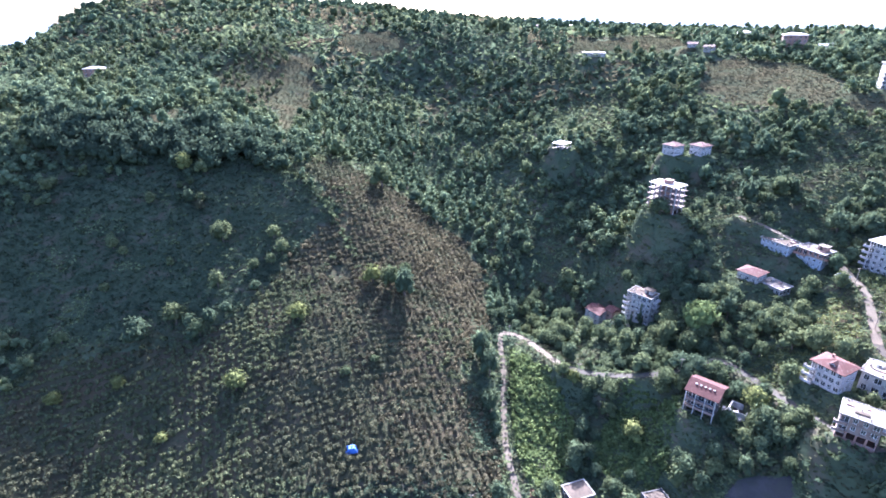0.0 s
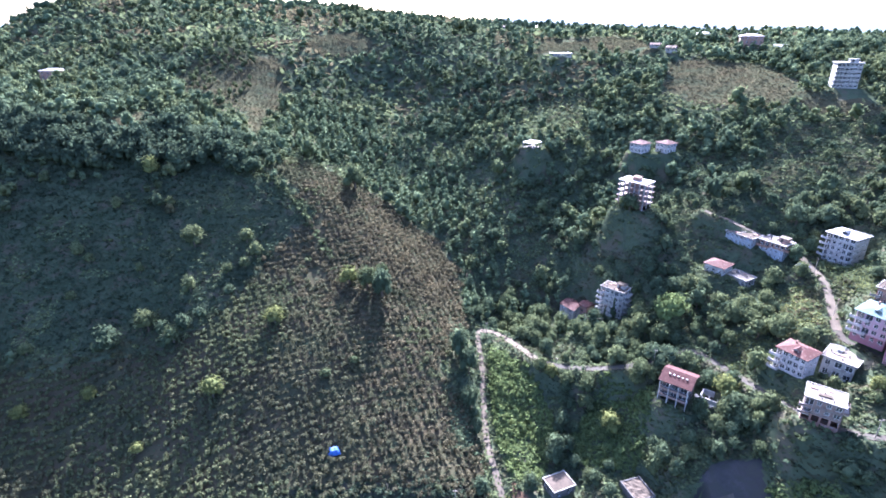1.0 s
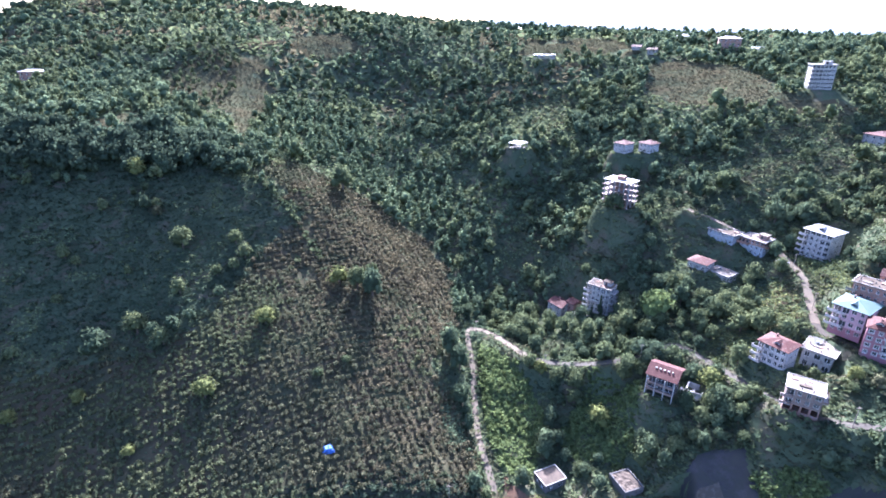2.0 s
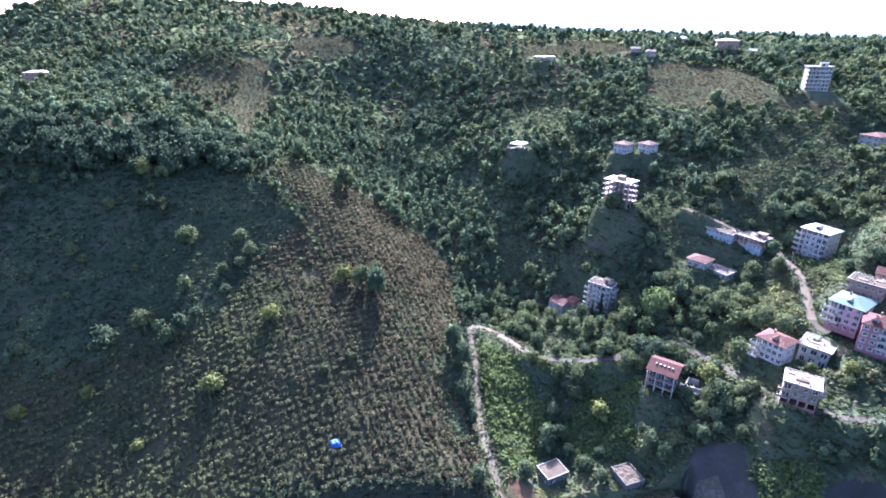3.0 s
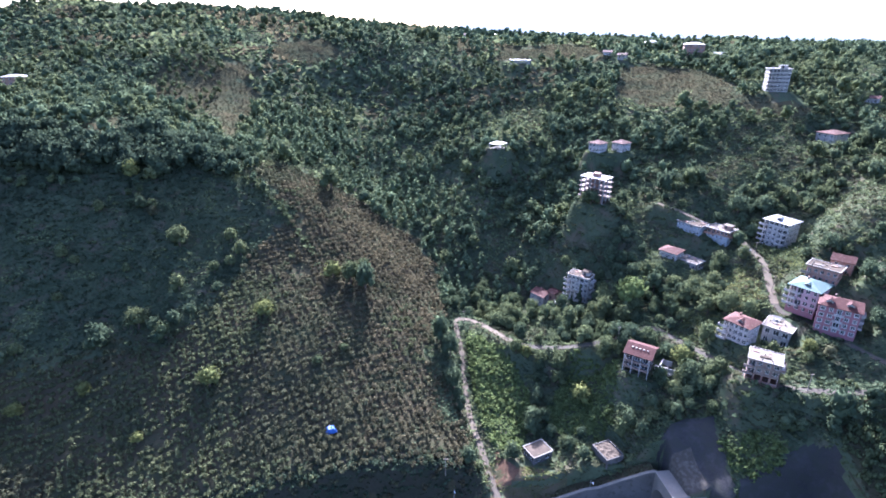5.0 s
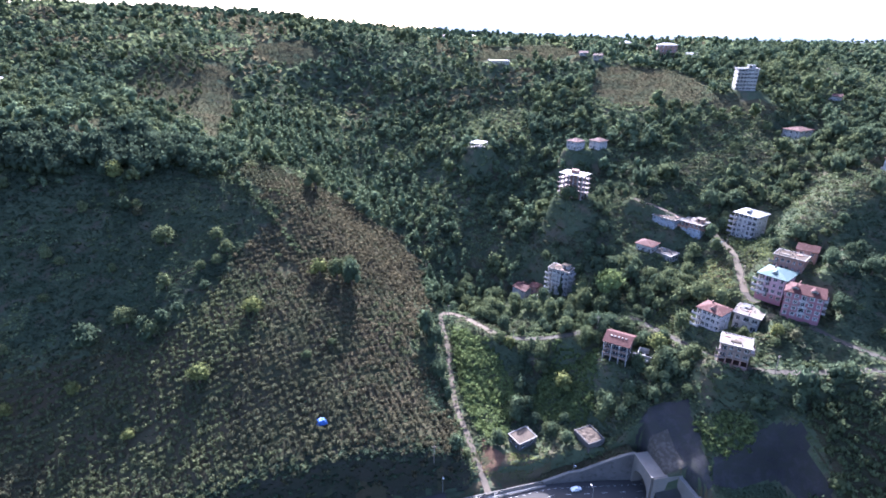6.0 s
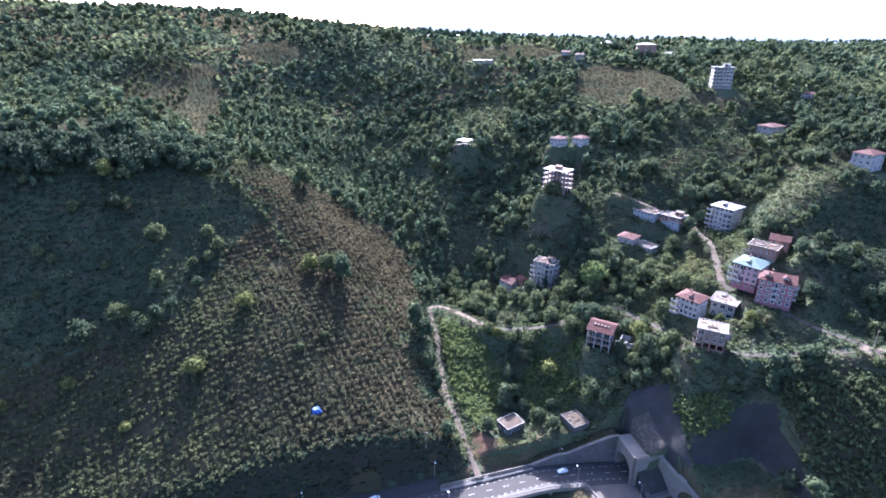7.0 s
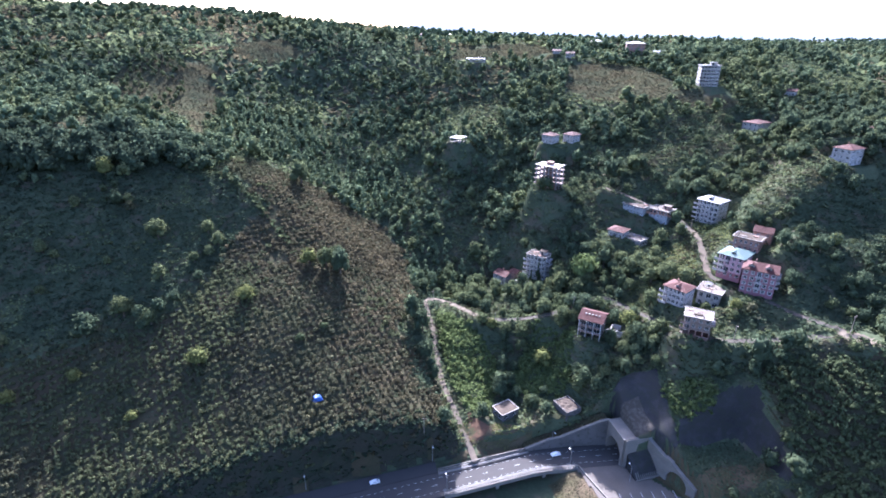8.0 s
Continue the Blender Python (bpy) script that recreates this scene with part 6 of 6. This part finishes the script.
for poly in MEADOWS + LUSH + [SLOPE_ORCHARD]:
    xs, ys = [p[0] for p in poly], [p[1] for p in poly]
    gx, gy = scatter(min(xs), max(xs), min(ys), max(ys), 0.8 if poly is not SLOPE_ORCHARD else 1.5)
    q = inside(poly, gx, gy) & clear(gx, gy, -0.4)
    if poly in MEADOWS:
        sprays("meadow_weeds", gx[q], gy[q], 0.65, 1.3, LEAF["yellow"], "tall yellow-green weeds on the open slope")
    elif poly is SLOPE_ORCHARD:
        sprays("undergrowth", gx[q], gy[q], 1.0, 0.9, LEAF["hazel"], "dull weeds between the hazel bushes")
    else:
        sprays("creeper_leaves", gx[q], gy[q], 0.75, 2.2, LEAF["lush"], "bright yellow-green creeper leaves over the slope")

# trees that stand out
for k, (x, y, r, tall, kind, label) in enumerate([
    (-87, 185.5, 5.8, 0.9, "yellow", "yellow-green round tree standing out in the orchard"),
    (-163, 286, 3.4, 1.1, "slope", "small tree on the shaded slope"),
    (-135, 286, 3.6, 1.1, "slope", "small tree on the shaded slope"),
    (-173, 260, 3.4, 1.2, "slope", "small tree on the shaded slope"),
    (-168, 238, 3.0, 1.0, "slope", "small tree on the shaded slope"),
    (-41, 189, 2.9, 0.9, "slope", "fresh green bush among the orchard rows"),
    (-30, 197, 2.6, 0.9, "slope", "fresh green bush among the orchard rows"),
    (22, 184.5, 3.3, 1.3, "wood", "dark tree overhanging the dirt lane"),
    (19, 189.5, 3.6, 1.3, "wood", "dark tree overhanging the dirt lane"),
    (-20, 254, 4.2, 1.3, "slope", "green tree on the spur"),
    (-113, 169, 3.0, 1.0, "yellow", "small yellow-green tree low in the orchard"),
    (-127, 221.5, 5.6, 1.20, "slope", "mid-green tree on the shaded slope"),
    (-117, 265, 6.6, 1.04, "slope", "broad mid-green tree on the shaded slope"),
    (-151, 307, 5.6, 1.12, "yellow", "pale yellow-green tree at the wood's edge"),
    (-68, 220, 5.3, 0.96, "yellow", "yellowish tree at the orchard's edge"),
    (-36, 246, 5.6, 0.96, "yellow", "yellowish tree on the spur"),
    (-27, 243, 5.3, 1.5, "slope", "green tree on the spur"),
    (-19, 238.5, 5.9, 1.7, "wood", "dark green tree on the spur"),
    (-143, 195, 3.6, 0.96, "yellow", "small yellow-green tree low in the orchard"),
    (-168, 188, 4.0, 0.96, "yellow", "small yellow-green tree low in the orchard"),
    (-41, 340, 8.2, 1.20, "slope", "large rounded tree beside the upper orchard"),
    (117, 215, 9.0, 1.15, "lush", "very large bright green broadleaf tree above the road"),
    (109, 205, 5.5, 1.20, "slope", "large mid-green broadleaf tree above the road"),
    (99, 189.5, 4.6, 1.0, "wood", "dark broadleaf tree overhanging the village road"),
    (104, 186.5, 4.8, 1.0, "wood", "dark broadleaf tree overhanging the village road"),
    (110, 185, 4.6, 1.0, "slope", "mid-green broadleaf tree overhanging the village road"),
    (-162, 284, 2.6, 1.5, "slope", "small pale tree on the shaded slope"),
    (-134, 282, 3.0, 1.3, "hazel", "small brownish tree on the shaded slope"),
    (-174, 261, 3.0, 1.4, "slope", "small pale tree on the shaded slope"),
    (-166, 256, 2.6, 1.3, "slope", "small pale tree on the shaded slope"),
    (-112, 239, 4.2, 1.25, "slope", "mid-green tree on the shaded slope"),
    (-97, 250, 3.0, 1.3, "slope", "small mid-green tree on the shaded slope"),
    (-92, 272, 4.0, 1.2, "slope", "mid-green tree on the shaded slope"),
    (-86, 264, 4.0, 1.2, "slope", "mid-green tree on the shaded slope"),
    (-90, 256, 3.2, 1.2, "slope", "small mid-green tree on the shaded slope"),
    (-113, 214, 4.4, 1.2, "slope", "mid-green tree at the foot of the shaded slope"),
    (-119, 219, 4.0, 1.2, "wood", "dark green tree at the foot of the shaded slope"),
    (-178, 214, 3.4, 1.2, "slope", "small pale tree on the shaded slope"),
    (-140, 251, 2.4, 1.3, "slope", "small pale tree on the shaded slope"),
    (161, 147, 3.2, 1.2, "yellow", "small yellowing tree below the grey house"),
    (165, 141, 3.0, 1.2, "hazel", "small pale tree below the grey house"),
    (158, 143, 2.6, 1.1, "slope", "small green tree below the grey house"),
    (222, 158, 3.6, 1.1, "yellow", "bright yellow-green tree on the shaded slope"),
    (119, 166, 5.5, 1.04, "yellow", "large yellow-green tree beside the red-roofed house"),
    (21, 205, 4.8, 1.75, "wood", "dark green tree beside the dirt lane"),
    (17, 213, 5.4, 1.7, "wood", "dark green tree beside the dirt lane"),
    (20.5, 188, 4.4, 1.6, "wood", "dark green tree beside the dirt lane"),
    (22, 178, 3.8, 1.36, "wood", "dark green tree beside the dirt lane"),
    (20, 147, 3.8, 1.12, "wood", "dark green tree at the foot of the orchard"),
    (86, 196, 5.2, 1.12, "slope", "broad tree below the village road"),
    (77, 172, 5.5, 0.96, "yellow", "yellow-green tree above the foundation"),
    (92, 184, 4.2, 1.1, "slope", "broad mid-green tree below the village road"),
    (100, 184, 3.6, 1.2, "wood", "dark green tree below the village road"),
    (107, 184, 3.4, 1.2, "wood", "dark green tree below the village road"),
    (113, 186, 3.8, 1.1, "slope", "mid-green tree at the road bend"),
    (127, 152, 4.2, 1.1, "slope", "broad green tree below the village road"),
    (118, 152, 4.6, 1.1, "wood", "dark green tree above the cut slope"),
    (110, 154, 4.4, 1.0, "slope", "broad green tree above the cut slope"),
    (58, 199, 3.6, 1.1, "yellow", "yellowing tree beside the village road"),
    (64, 194, 3.8, 1.1, "slope", "green tree below the village road"),
    (70, 184, 4.4, 1.1, "slope", "broad green tree on the valley slope"),
]):
    tree_at(x, y, height(x, y) - 0.2, r, tall, k * 1.3, kind, k, label, "trees that stand out")

# cypress before the tower house
cy = [tri_mesh("crown", *c, LEAF["dark"]) for c in CONE]
for x, y, r, tall in ((97, 232, 2.0, 3.2), (93.5, 234, 1.6, 2.6)):
    t = thing("cypress", pose(x, y, height(x, y) - 0.2) @ Matrix.Diagonal((r, r, r * tall, 1)), "tall narrow dark cypress before the apartment house", "cypress", "cypresses")
    part("crown", cy[0], None, t)
    part("trunk", trunk_me[0], None, t)

# the far woods, ever coarser
def far_woods(y0, y1, step, protos, small, big, place):
    gx, gy = scatter(-980, 1300, y0, y1, step, jitter=0.5)
    open_field = np.zeros(gx.shape, bool)
    for f in FIELDS:
        open_field |= inside(f, gx + 5 * lattice(gx / 12, gy / 12, 16), gy)
    close = 0.7 * among(GROVES, gx, gy) + lattice(gx / 45, gy / 45, 21) + 0.6 * lattice(gx / 18, gy / 18, 22)
    keep = in_sight(gx, gy) & ((gy > 470) | (np.abs(gx - 50) > 372)) & ~open_field & clear(gx, gy, 2.0) & (close + rng.uniform(-0.4, 0.4, len(gx)) > -0.45)
    gx, gy, close = gx[keep], gy[keep], close[keep]
    rows = rows_of(gx, gy, np.clip(rng.uniform(small, big, len(gx)) + 0.9 * close, 2.0, 8), rng.uniform(0.85, 1.4, len(gx)))
    pick = lattice(gx / 60, gy / 60, 23) + rng.uniform(-0.3, 0.3, len(gx)) > 0.1
    stuff("far_woodland", protos, rows[pick], LEAF["slope"], "distant mid-green woods " + place, "woodland")
    deep = ~pick & (close + 0.8 * lattice(gx / 70, gy / 70, 57) > 0.2)
    stuff("far_woodland", protos, rows[deep], LEAF["wood"], "distant dark woods " + place, "woodland")
    stuff("far_woodland", protos, rows[~pick & ~deep], LEAF["upland"], "distant woods lightened for haze " + place, "woodland")


far_woods(230, 660, 10.8, UPLAND, 2.0, 5.8, "on the upper slopes")
far_woods(660, 1000, 16.0, FARTREE, 3.4, 6.5, "on the plateau")
# conifers along the skyline of the high ridge
ox = np.linspace(-430, -120, 66) + rng.uniform(-2.5, 2.5, 66)
oy = np.interp(ox, [-430, -340, -280, -140], [725, 770, 795, 803]) + rng.uniform(-6, 6, 66)
stuff("ridge_conifers", CONE, rows_of(ox, oy, rng.uniform(1.3, 2.6, 66), rng.uniform(1.2, 1.9, 66)), LEAF["dark"], "small dark conifers along the skyline of the ridge", "conifers")
gx, gy = scatter(-1100, 2600, 1000, 2200, 30.0)
keep = in_sight(gx, gy) & (lattice(gx / 110, gy / 110, 24) > -0.3)
gx, gy = gx[keep], gy[keep]
stuff("far_woodland", FARTREE, rows_of(gx, gy, rng.uniform(5, 12, len(gx)), rng.uniform(0.5, 1.1, len(gx))), LEAF["wood"], "woods on the far plateau", "woodland")
